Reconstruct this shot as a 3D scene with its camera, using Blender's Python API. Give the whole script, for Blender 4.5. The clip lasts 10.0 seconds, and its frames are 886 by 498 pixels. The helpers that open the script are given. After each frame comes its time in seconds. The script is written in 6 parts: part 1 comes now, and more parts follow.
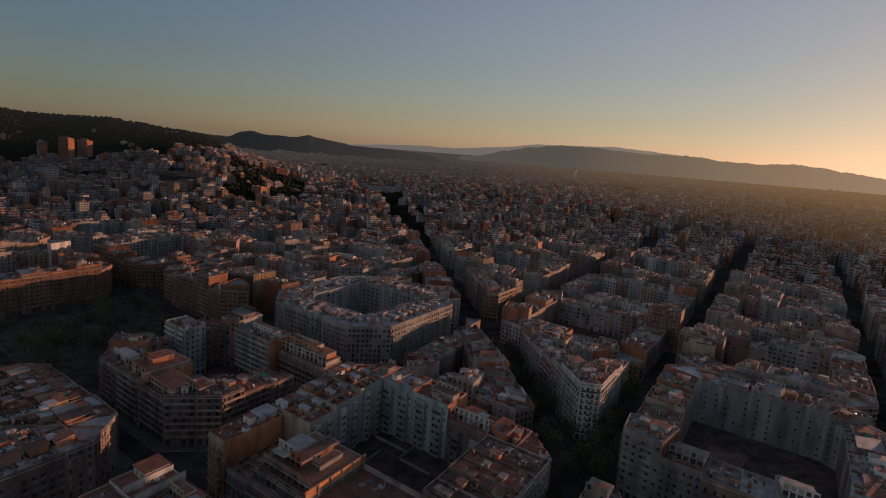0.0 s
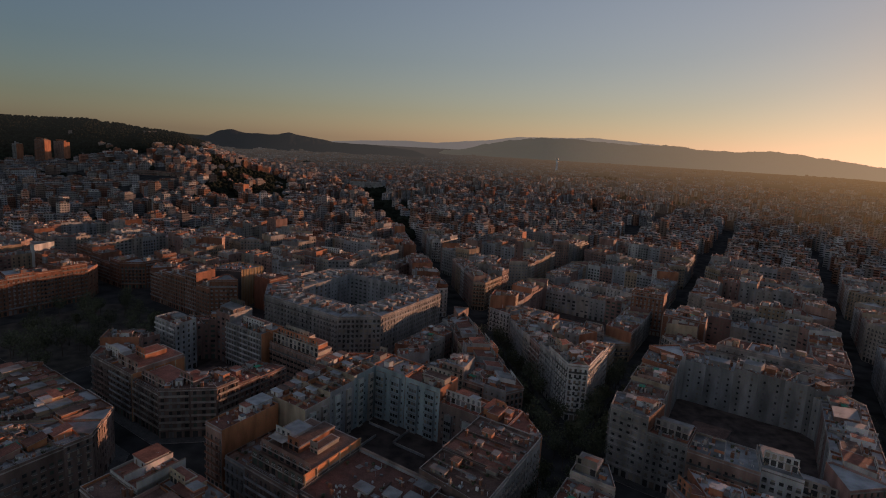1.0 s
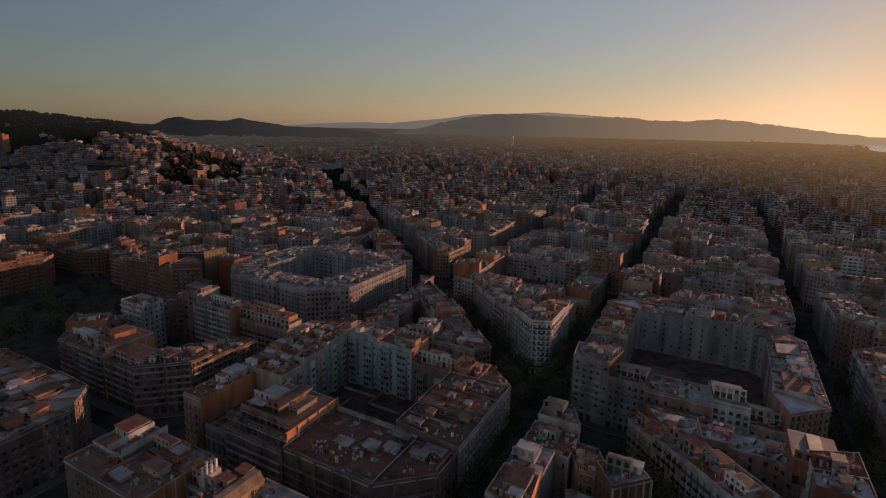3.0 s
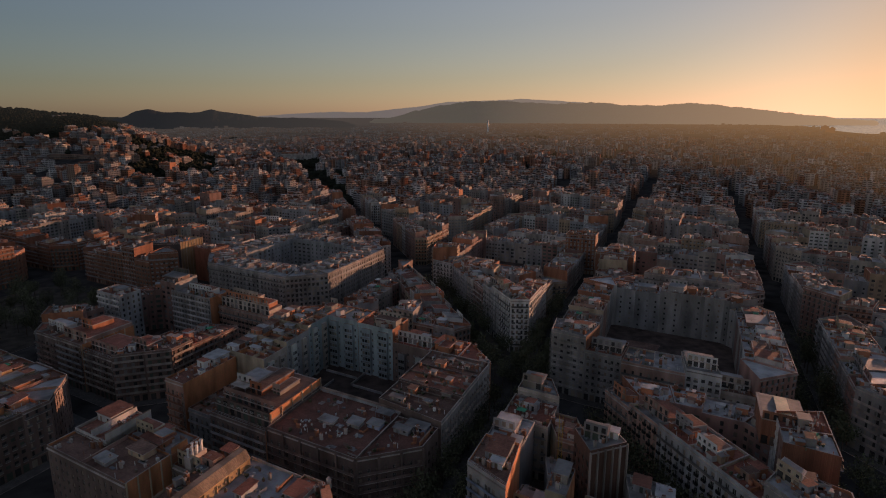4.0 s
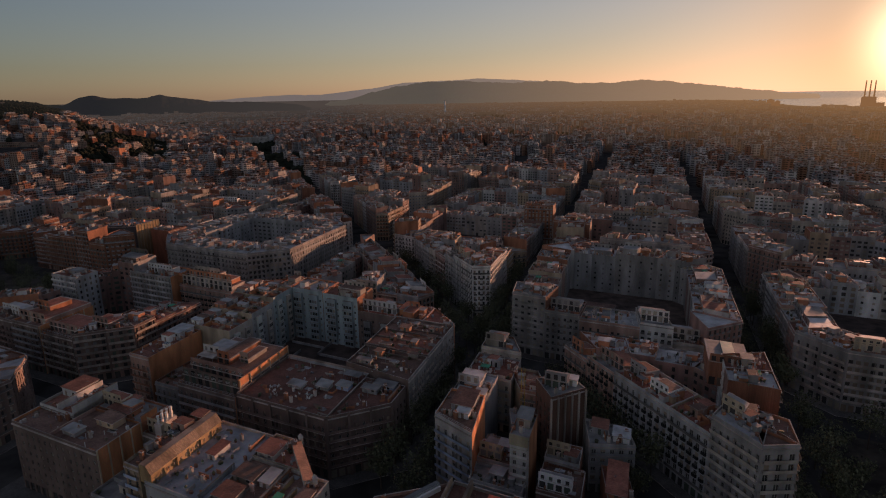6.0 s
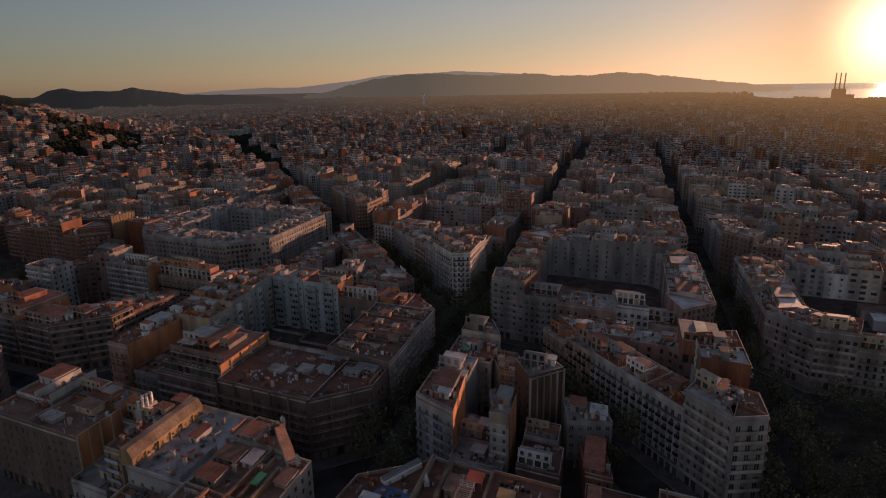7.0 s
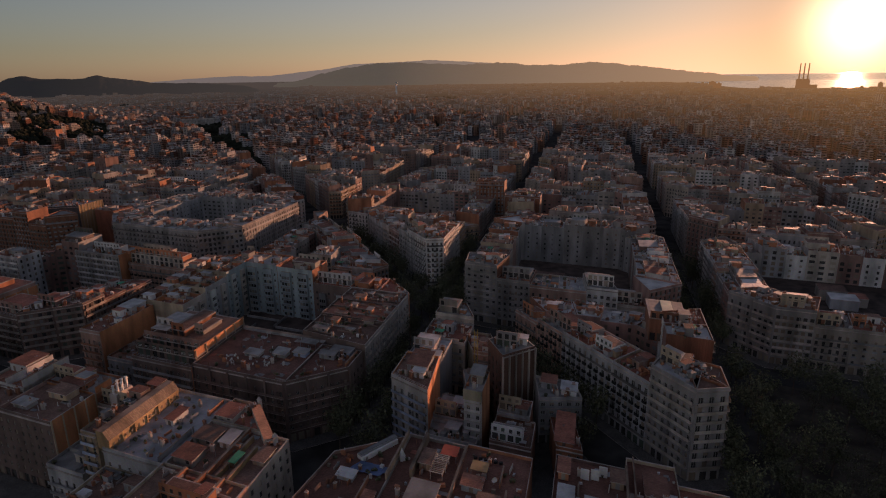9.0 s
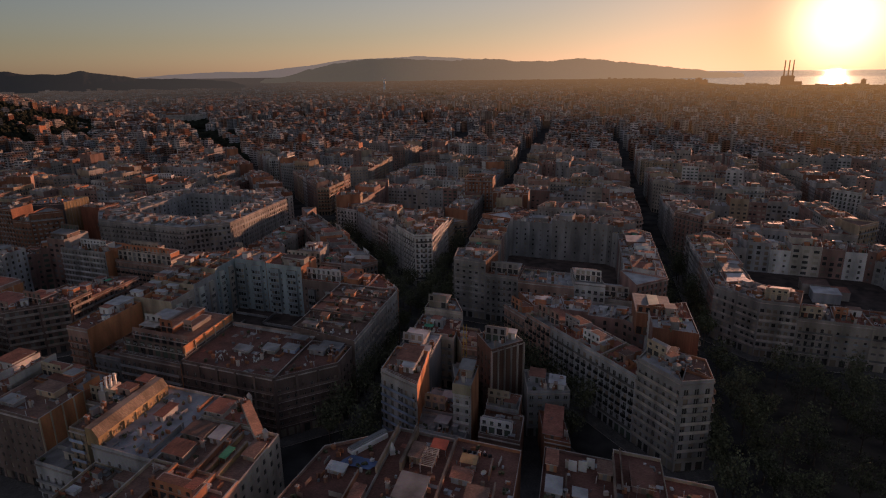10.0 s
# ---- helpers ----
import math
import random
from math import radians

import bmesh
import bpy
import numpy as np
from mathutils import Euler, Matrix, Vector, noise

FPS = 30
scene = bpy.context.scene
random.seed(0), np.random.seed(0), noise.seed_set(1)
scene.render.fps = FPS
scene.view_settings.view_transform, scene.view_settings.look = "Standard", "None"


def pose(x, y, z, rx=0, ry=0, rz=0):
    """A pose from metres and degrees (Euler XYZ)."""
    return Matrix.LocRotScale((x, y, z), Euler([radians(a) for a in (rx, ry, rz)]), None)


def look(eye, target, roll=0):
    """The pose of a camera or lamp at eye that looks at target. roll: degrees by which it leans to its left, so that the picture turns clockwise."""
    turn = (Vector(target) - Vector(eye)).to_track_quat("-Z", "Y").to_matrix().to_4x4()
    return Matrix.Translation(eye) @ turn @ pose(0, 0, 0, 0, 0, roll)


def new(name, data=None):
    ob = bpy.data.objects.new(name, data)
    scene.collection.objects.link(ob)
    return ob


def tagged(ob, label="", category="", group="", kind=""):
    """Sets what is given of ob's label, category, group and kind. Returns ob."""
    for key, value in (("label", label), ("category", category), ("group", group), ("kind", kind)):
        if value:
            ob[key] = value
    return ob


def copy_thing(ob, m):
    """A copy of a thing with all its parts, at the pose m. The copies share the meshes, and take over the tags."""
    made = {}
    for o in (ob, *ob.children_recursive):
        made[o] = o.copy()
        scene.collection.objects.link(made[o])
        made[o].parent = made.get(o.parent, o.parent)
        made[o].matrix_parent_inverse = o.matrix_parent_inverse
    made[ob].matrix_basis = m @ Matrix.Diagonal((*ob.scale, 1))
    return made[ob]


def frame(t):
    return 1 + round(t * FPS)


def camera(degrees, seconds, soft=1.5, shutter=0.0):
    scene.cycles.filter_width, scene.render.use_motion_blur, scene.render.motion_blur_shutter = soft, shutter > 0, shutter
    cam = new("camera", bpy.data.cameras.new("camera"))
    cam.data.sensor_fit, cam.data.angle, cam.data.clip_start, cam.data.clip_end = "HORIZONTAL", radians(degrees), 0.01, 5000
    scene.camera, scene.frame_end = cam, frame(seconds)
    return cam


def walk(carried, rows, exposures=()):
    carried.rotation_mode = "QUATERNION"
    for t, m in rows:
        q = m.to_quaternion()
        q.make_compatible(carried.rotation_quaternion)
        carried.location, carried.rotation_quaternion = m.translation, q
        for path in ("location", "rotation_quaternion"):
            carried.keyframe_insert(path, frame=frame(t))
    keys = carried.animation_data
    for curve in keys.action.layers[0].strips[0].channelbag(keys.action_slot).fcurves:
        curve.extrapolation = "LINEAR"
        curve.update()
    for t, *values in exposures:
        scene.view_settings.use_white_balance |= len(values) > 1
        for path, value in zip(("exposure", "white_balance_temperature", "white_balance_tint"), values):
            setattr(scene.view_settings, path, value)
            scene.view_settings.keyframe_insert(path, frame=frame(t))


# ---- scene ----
cam = camera(72.5, 10.0, soft=1.1)
PATH = [
    (0, (-2.037, 21.453, 141.503), (-2.626, 23.336, 141.169), 4.4),
    (0.5, (-2.091, 18.374, 140.133), (-2.654, 20.264, 139.796), 3.8),
    (1, (-1.993, 15.347, 138.904), (-2.529, 17.242, 138.557), 3.2),
    (1.5, (-2.352, 12.911, 137.41), (-2.857, 14.813, 137.049), 2.7),
    (2, (-2.122, 10.781, 135.89), (-2.597, 12.688, 135.516), 2.1),
    (2.5, (-1.579, 7.818, 134.475), (-2.022, 9.729, 134.087), 1.6),
    (4, (-0.035, 1.191, 130.028), (-0.368, 3.113, 129.588), 0.1),
    (4.5, (-0.046, -0.471, 128.461), (-0.35, 1.453, 128.007), -0.2),
    (5, (0.123, -2.326, 127.074), (-0.149, -0.401, 126.606), -0.4),
    (5.5, (0.566, -4.034, 125.76), (0.326, -2.108, 125.276), -0.7),
    (7, (1.379, -8.598, 121.443), (1.239, -6.672, 120.924), -1.0),
    (7.5, (1.407, -9.808, 120.5), (1.292, -7.883, 119.97), -0.8),
    (8, (1.598, -10.845, 120.302), (1.498, -8.922, 119.763), -0.8),
    (8.5, (1.84, -11.903, 120.133), (1.761, -9.981, 119.586), -0.8),
    (9, (1.783, -12.682, 119.946), (1.728, -10.761, 119.394), -0.8),
    (9.5, (1.843, -13.343, 119.905), (1.808, -11.423, 119.347), -0.7),
    (10, (1.775, -13.949, 119.987), (1.757, -12.03, 119.423), -0.7),
]
walk(cam, [(t, look(eye, target, roll)) for t, eye, target, roll in PATH],
     [(0, 0.6, 6700, 20), (10, 0.65, 7100, 30)])
# ---- end of path ----

SUN_AZ, SUN_EL = 31.6, 3.4          # degrees to the right of +y, and up
scene.view_settings.exposure = 0.0

# ---- world and sun ----
sun_dir = Vector((math.sin(radians(SUN_AZ)) * math.cos(radians(SUN_EL)), math.cos(radians(SUN_AZ)) * math.cos(radians(SUN_EL)), math.sin(radians(SUN_EL))))
world = bpy.data.worlds.new("evening_sky")
scene.world = world
world.use_nodes = True
wn, wl = world.node_tree.nodes, world.node_tree.links
wn.clear()
sky = wn.new("ShaderNodeTexSky")
sky.sky_type = "NISHITA"
sky.sun_disc = False
sky.sun_elevation = radians(SUN_EL)
sky.sun_rotation = radians(SUN_AZ)
sky.altitude = 100
sky.air_density, sky.dust_density, sky.ozone_density = 1.0, 0.4, 2.5
bg = wn.new("ShaderNodeBackground")
bg.inputs["Strength"].default_value = 0.124
soft_sky = wn.new("ShaderNodeHueSaturation")
soft_sky.inputs["Saturation"].default_value = 0.68
wl.new(sky.outputs[0], soft_sky.inputs["Color"])
lum = wn.new("ShaderNodeRGBToBW")
wl.new(soft_sky.outputs[0], lum.inputs[0])
den = wn.new("ShaderNodeMath")
den.operation = "MULTIPLY_ADD"
den.inputs[1].default_value, den.inputs[2].default_value = 0.13, 1.0
wl.new(lum.outputs[0], den.inputs[0])
inv = wn.new("ShaderNodeMath")
inv.operation = "DIVIDE"
inv.inputs[0].default_value = 1.0
wl.new(den.outputs[0], inv.inputs[1])
hazy = wn.new("ShaderNodeVectorMath")
hazy.operation = "SCALE"
wl.new(soft_sky.outputs[0], hazy.inputs[0])
wl.new(inv.outputs[0], hazy.inputs["Scale"])
# the bright aureole of the low sun
coord = wn.new("ShaderNodeTexCoord")
dot = wn.new("ShaderNodeVectorMath")
dot.operation = "DOT_PRODUCT"
dot.inputs[1].default_value = sun_dir
wl.new(coord.outputs["Generated"], dot.inputs[0])
glow = wn.new("ShaderNodeMath")
glow.operation = "POWER"
glow.inputs[1].default_value = 750
wl.new(dot.outputs["Value"], glow.inputs[0])
away = wn.new("ShaderNodeMapRange")
away.inputs[1].default_value, away.inputs[2].default_value = 0.15, 0.85
wl.new(dot.outputs["Value"], away.inputs[0])
hue = wn.new("ShaderNodeMix")
hue.data_type = "RGBA"
hue.inputs[6].default_value, hue.inputs[7].default_value = (0.67, 0.77, 0.86, 1), (1.0, 0.95, 0.94, 1)
wl.new(away.outputs[0], hue.inputs[0])
dim = wn.new("ShaderNodeVectorMath")
dim.operation = "MULTIPLY"
wl.new(hazy.outputs[0], dim.inputs[0])
back_fill = wn.new("ShaderNodeMapRange")         # rosy fill added to the unseen sky opposite the sun, lifting the shade
back_fill.inputs[1].default_value, back_fill.inputs[2].default_value = 0.1, -0.4
wl.new(dot.outputs["Value"], back_fill.inputs[0])
rosy = wn.new("ShaderNodeMix")
rosy.data_type = "RGBA"
rosy.inputs[7].default_value = (1.36, 1.23, 1.15, 1)
wl.new(back_fill.outputs[0], rosy.inputs[0])
wl.new(hue.outputs[2], rosy.inputs[6])
wl.new(rosy.outputs[2], dim.inputs[1])
near_sun = wn.new("ShaderNodeMath")        # thick air low round the sun
near_sun.operation = "POWER"
near_sun.inputs[1].default_value = 70
wl.new(dot.outputs["Value"], near_sun.inputs[0])
amber = wn.new("ShaderNodeMix")
amber.data_type, amber.blend_type = "RGBA", "MULTIPLY"
amber.inputs[7].default_value = (0.74, 0.64, 0.52, 1)
wl.new(near_sun.outputs[0], amber.inputs[0])
wl.new(dim.outputs[0], amber.inputs[6])
wl.new(amber.outputs[2], bg.inputs["Color"])
bg2 = wn.new("ShaderNodeBackground")
bg2.inputs["Color"].default_value = (1.0, 0.76, 0.46, 1)
gain = wn.new("ShaderNodeMath")
gain.operation = "MULTIPLY"
gain.inputs[1].default_value = 1.5
wl.new(glow.outputs[0], gain.inputs[0])
wl.new(gain.outputs[0], bg2.inputs["Strength"])
both = wn.new("ShaderNodeAddShader")
wl.new(bg.outputs[0], both.inputs[0])
wl.new(bg2.outputs[0], both.inputs[1])
wout = wn.new("ShaderNodeOutputWorld")
wl.new(both.outputs[0], wout.inputs["Surface"])

sun = new("sun", bpy.data.lights.new("sun", "SUN"))
sun.data.energy = 3.3
sun.data.angle = radians(0.6)
sun.data.color = (1.0, 0.52, 0.3)
sun.matrix_world = look((0, 0, 800), Vector((0, 0, 800)) - sun_dir)

# ---- materials ----
def material(name, color, rough=0.85, spread=0.25, grain=2.0, stain=0.12, bump=0.15, metal=0.0, island=False, second=None, spec=0.3):
    """Plain surface with stains, grain and a little relief; each object differs slightly."""
    m = bpy.data.materials.new(name)
    m.use_nodes = True
    n, l = m.node_tree.nodes, m.node_tree.links
    b = n["Principled BSDF"]
    b.inputs["Roughness"].default_value = rough
    b.inputs["Metallic"].default_value = metal
    b.inputs["Specular IOR Level"].default_value = spec
    tc = n.new("ShaderNodeTexCoord")
    big = n.new("ShaderNodeTexNoise")
    big.inputs["Scale"].default_value = stain
    big.inputs["Detail"].default_value = 5
    small = n.new("ShaderNodeTexNoise")
    small.inputs["Scale"].default_value = grain
    small.inputs["Detail"].default_value = 4
    run = n.new("ShaderNodeVectorMath")         # stains run down
    run.operation = "MULTIPLY"
    run.inputs[1].default_value = (1.6, 1.6, 0.45)
    l.new(tc.outputs["Object"], run.inputs[0])
    l.new(run.outputs[0], big.inputs["Vector"])
    l.new(tc.outputs["Object"], small.inputs["Vector"])
    mix = n.new("ShaderNodeMix")
    mix.data_type = "RGBA"
    c = Vector(color)
    d = Vector(second) if second else c * (1 - 1.6 * spread)
    mix.inputs[6].default_value = (*(c * (1 + spread)), 1)
    mix.inputs[7].default_value = (*d, 1)
    ramp = n.new("ShaderNodeValToRGB")
    ramp.color_ramp.elements[0].position, ramp.color_ramp.elements[1].position = 0.35, 0.68
    l.new(big.outputs[0], ramp.inputs[0])
    l.new(ramp.outputs[0], mix.inputs[0])
    mul = n.new("ShaderNodeMix")
    mul.data_type, mul.blend_type = "RGBA", "MULTIPLY"
    mul.inputs[0].default_value = 0.45
    l.new(mix.outputs[2], mul.inputs[6])
    l.new(small.outputs["Color"], mul.inputs[7])
    hsv = n.new("ShaderNodeHueSaturation")
    l.new(mul.outputs[2], hsv.inputs["Color"])
    rnd = n.new("ShaderNodeNewGeometry" if island else "ShaderNodeObjectInfo")
    mr = n.new("ShaderNodeMapRange")
    mr.inputs[3].default_value, mr.inputs[4].default_value = (0.55, 1.35) if island else (0.75, 1.3)
    l.new(rnd.outputs["Random Per Island" if island else "Random"], mr.inputs[0])
    l.new(mr.outputs[0], hsv.inputs["Value"])
    l.new(hsv.outputs[0], b.inputs["Base Color"])
    if bump:
        bp = n.new("ShaderNodeBump")
        bp.inputs["Strength"].default_value = bump
        bp.inputs["Distance"].default_value = 0.05
        l.new(small.outputs[0], bp.inputs["Height"])
        l.new(bp.outputs[0], b.inputs["Normal"])
    return m


def tiled(name, color, size, rough=0.85, gap=0.04, joint=0.5, row=0.5):
    """Small tiles or bricks, seen from far: colour differs from piece to piece."""
    m = material(name, color, rough, 0.2, 3.0, 0.15, 0.0)
    n, l = m.node_tree.nodes, m.node_tree.links
    b = n["Principled BSDF"]
    tex = n.new("ShaderNodeTexBrick")
    tex.inputs["Scale"].default_value = 1.0
    tex.inputs["Brick Width"].default_value = size
    tex.inputs["Row Height"].default_value = size * row
    tex.inputs["Mortar Size"].default_value = gap
    tex.inputs["Color1"].default_value = (1.1, 1.1, 1.1, 1)
    tex.inputs["Color2"].default_value = (0.7, 0.7, 0.7, 1)
    tex.inputs["Mortar"].default_value = (joint, joint, joint, 1)
    l.new(n["Texture Coordinate"].outputs["Object"], tex.inputs["Vector"])
    mul = n.new("ShaderNodeMix")
    mul.data_type, mul.blend_type = "RGBA", "MULTIPLY"
    mul.inputs[0].default_value = 1.0
    l.new(n["Hue/Saturation/Value"].outputs[0], mul.inputs[6])
    l.new(tex.outputs["Color"], mul.inputs[7])
    l.new(mul.outputs[2], b.inputs["Base Color"])
    return m


def windowed(name, color):
    """Far facades: rows of windows in the plaster, each building its own tone."""
    m = material(name, color, 1.0, 0.2, 1.0, 0.1, 0.0, island=True, spec=0.0)
    n, l = m.node_tree.nodes, m.node_tree.links
    b = n["Principled BSDF"]
    sep = n.new("ShaderNodeSeparateXYZ")
    l.new(n["Texture Coordinate"].outputs["Object"], sep.inputs[0])
    add = n.new("ShaderNodeMath")
    l.new(sep.outputs[0], add.inputs[0])
    l.new(sep.outputs[1], add.inputs[1])
    com = n.new("ShaderNodeCombineXYZ")
    l.new(add.outputs[0], com.inputs[0])
    l.new(sep.outputs[2], com.inputs[1])
    tex = n.new("ShaderNodeTexBrick")
    tex.offset = 0.0
    tex.inputs["Scale"].default_value = 1.0
    geo = n.new("ShaderNodeNewGeometry")
    bay = n.new("ShaderNodeMapRange")
    bay.inputs[3].default_value, bay.inputs[4].default_value = 2.6, 5.6
    l.new(geo.outputs["Random Per Island"], bay.inputs[0])
    l.new(bay.outputs[0], tex.inputs["Brick Width"])
    tex.inputs["Row Height"].default_value = 3.1
    tex.inputs["Mortar Size"].default_value = 0.72
    tex.inputs["Mortar Smooth"].default_value = 0.0
    tex.inputs["Color1"].default_value = (0.12, 0.13, 0.15, 1)
    tex.inputs["Color2"].default_value = (0.35, 0.33, 0.3, 1)
    tex.inputs["Mortar"].default_value = (1, 1, 1, 1)
    l.new(com.outputs[0], tex.inputs["Vector"])
    mul = n.new("ShaderNodeMix")
    mul.data_type, mul.blend_type = "RGBA", "MULTIPLY"
    mul.inputs[0].default_value = 1.0
    l.new(n["Hue/Saturation/Value"].outputs[0], mul.inputs[6])
    l.new(tex.outputs["Color"], mul.inputs[7])
    l.new(mul.outputs[2], b.inputs["Base Color"])
    return m


def island_palette(m, colours):
    """Each house of the joined town takes one of a few colours."""
    n, l = m.node_tree.nodes, m.node_tree.links
    geo = n.new("ShaderNodeNewGeometry")
    ramp = n.new("ShaderNodeValToRGB")
    ramp.color_ramp.interpolation = "CONSTANT"
    el = ramp.color_ramp.elements
    while len(el) < len(colours):
        el.new(0.5)
    for k, c in enumerate(colours):
        el[k].position, el[k].color = k / len(colours), (*c, 1)
    fract = n.new("ShaderNodeMath")
    fract.operation = "FRACT"
    by = n.new("ShaderNodeMath")
    by.operation = "MULTIPLY"
    by.inputs[1].default_value = 37.3
    l.new(geo.outputs["Random Per Island"], by.inputs[0])
    l.new(by.outputs[0], fract.inputs[0])
    l.new(fract.outputs[0], ramp.inputs[0])
    base = next(x for x in n if x.bl_idname == "ShaderNodeMix" and x.blend_type == "MIX")
    l.new(ramp.outputs[0], base.inputs[6])
    dark = n.new("ShaderNodeMix")
    dark.data_type, dark.blend_type = "RGBA", "MULTIPLY"
    dark.inputs[0].default_value = 1.0
    dark.inputs[7].default_value = (0.72, 0.7, 0.7, 1)
    l.new(ramp.outputs[0], dark.inputs[6])
    l.new(dark.outputs[2], base.inputs[7])
    return m


PLASTER = [material("plaster_" + w, c, 0.9) for w, c in (
    ("cream", (0.48, 0.42, 0.35)), ("ochre", (0.46, 0.33, 0.22)), ("grey", (0.38, 0.375, 0.37)), ("salmon", (0.43, 0.27, 0.21)),
    ("white", (0.62, 0.6, 0.56)), ("sand", (0.4, 0.35, 0.3)), ("rose", (0.33, 0.2, 0.165)), ("stone", (0.35, 0.33, 0.31)))]
UMBER = material("plaster_umber", (0.22, 0.155, 0.13), 0.9)
AQUA = material("plaster_bluegreen", (0.42, 0.5, 0.5), 0.8)
BRICK_BROWN = tiled("brick_brown", (0.23, 0.125, 0.09), 0.25, 0.9, 0.012, 0.8, 0.32)
BRICK = tiled("brick_red", (0.34, 0.15, 0.09), 0.25, 0.9, 0.012, 0.8, 0.32)
PARTY = [material("party_terracotta", (0.52, 0.22, 0.12), 0.95, 0.25), material("party_cream", (0.5, 0.4, 0.28), 0.95), BRICK, material("party_grey", (0.34, 0.32, 0.3), 0.95)]
ROOFS = [tiled("roof_terracotta", (0.38, 0.16, 0.11), 0.6, 0.85, 0.02, 0.7), tiled("roof_red", (0.42, 0.16, 0.11), 0.6, 0.85, 0.02, 0.7),
         material("roof_grey", (0.28, 0.27, 0.26), 0.7, 0.3, spec=0.35), material("roof_silver", (0.48, 0.48, 0.48), 0.65, 0.25, spec=0.35), tiled("roof_brown", (0.28, 0.16, 0.12), 0.6, 0.85, 0.02, 0.7)]
COPING = material("coping", (0.5, 0.43, 0.38), 0.9, 0.3)
GLASS = material("window_glass", (0.075, 0.073, 0.07), 0.15, 0.3, spec=0.8, bump=0)
FRAME = material("window_frame", (0.45, 0.42, 0.38), 0.6)
SHUTTER = material("shutter", (0.26, 0.2, 0.15), 0.7)
SHUTTERS = [SHUTTER, material("shutter_beige", (0.38, 0.33, 0.26), 0.7), material("shutter_grey", (0.24, 0.23, 0.22), 0.7), material("shutter_green", (0.1, 0.13, 0.1), 0.7)]
IRON = material("iron", (0.035, 0.035, 0.035), 0.6, metal=0.3)
ZINC = material("zinc", (0.36, 0.37, 0.38), 0.45, metal=0.5)
WHITE = material("white_paint", (0.7, 0.69, 0.66), 0.7, 0.12)
GREENM = material("awning_green", (0.05, 0.28, 0.16), 0.8)
BLUEM = material("tarpaulin_blue", (0.1, 0.15, 0.28), 0.6)
REDM = material("awning_red", (0.42, 0.09, 0.06), 0.8)
CLAY = material("chimney_clay", (0.36, 0.17, 0.11), 0.9)
ASPHALT = material("asphalt", (0.07, 0.066, 0.062), 0.85, 0.3, 4.0, 0.05)
PAVING = tiled("paving", (0.13, 0.12, 0.11), 0.4, 0.8, 0.01, 0.7, 1.0)
COURT = material("courtyard_floor", (0.12, 0.085, 0.07), 0.9, 0.35)
BARK = material("bark", (0.12, 0.09, 0.07), 0.95)
LEAF = material("leaf", (0.12, 0.125, 0.065), 0.7, 0.4, 3.0, 0.6, 0.0, island=True)
FAR_HUES = ((0.58, 0.52, 0.46), (0.46, 0.23, 0.16), (0.72, 0.71, 0.69), (0.46, 0.46, 0.46), (0.52, 0.38, 0.3), (0.38, 0.36, 0.35), (0.64, 0.61, 0.56), (0.5, 0.29, 0.2))
FAR_WALL = island_palette(windowed("far_facades", (0.52, 0.42, 0.34)), FAR_HUES)
FAR_ROOF = material("far_roofs", (0.36, 0.22, 0.17), 0.72, 0.3, 0.5, 0.05, 0.0, island=True, spec=0.4)
ROOF_HUES = ((0.46, 0.19, 0.12), (0.36, 0.35, 0.35), (0.56, 0.55, 0.54), (0.4, 0.2, 0.15), (0.42, 0.36, 0.32))
island_palette(FAR_ROOF, ROOF_HUES)
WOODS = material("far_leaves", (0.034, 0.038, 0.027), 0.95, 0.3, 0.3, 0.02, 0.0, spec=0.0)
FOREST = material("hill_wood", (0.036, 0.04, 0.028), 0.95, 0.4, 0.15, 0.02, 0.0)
SOIL = material("park_soil", (0.08, 0.065, 0.05), 0.95, 0.4, 1.0, 0.08)
WATER = material("sea_water", (0.03, 0.04, 0.05), 0.16, 0.1, 0.02, 0.004, 0.2, spec=0.6)

# ---- mesh helpers ----
AX_U, AX_W = Vector((0.2164, 0.9763)), Vector((0.937, -0.350))


def grid(a, b):
    """A place of the street plan: a metres along the streets, b across them."""
    return AX_U * a + AX_W * b


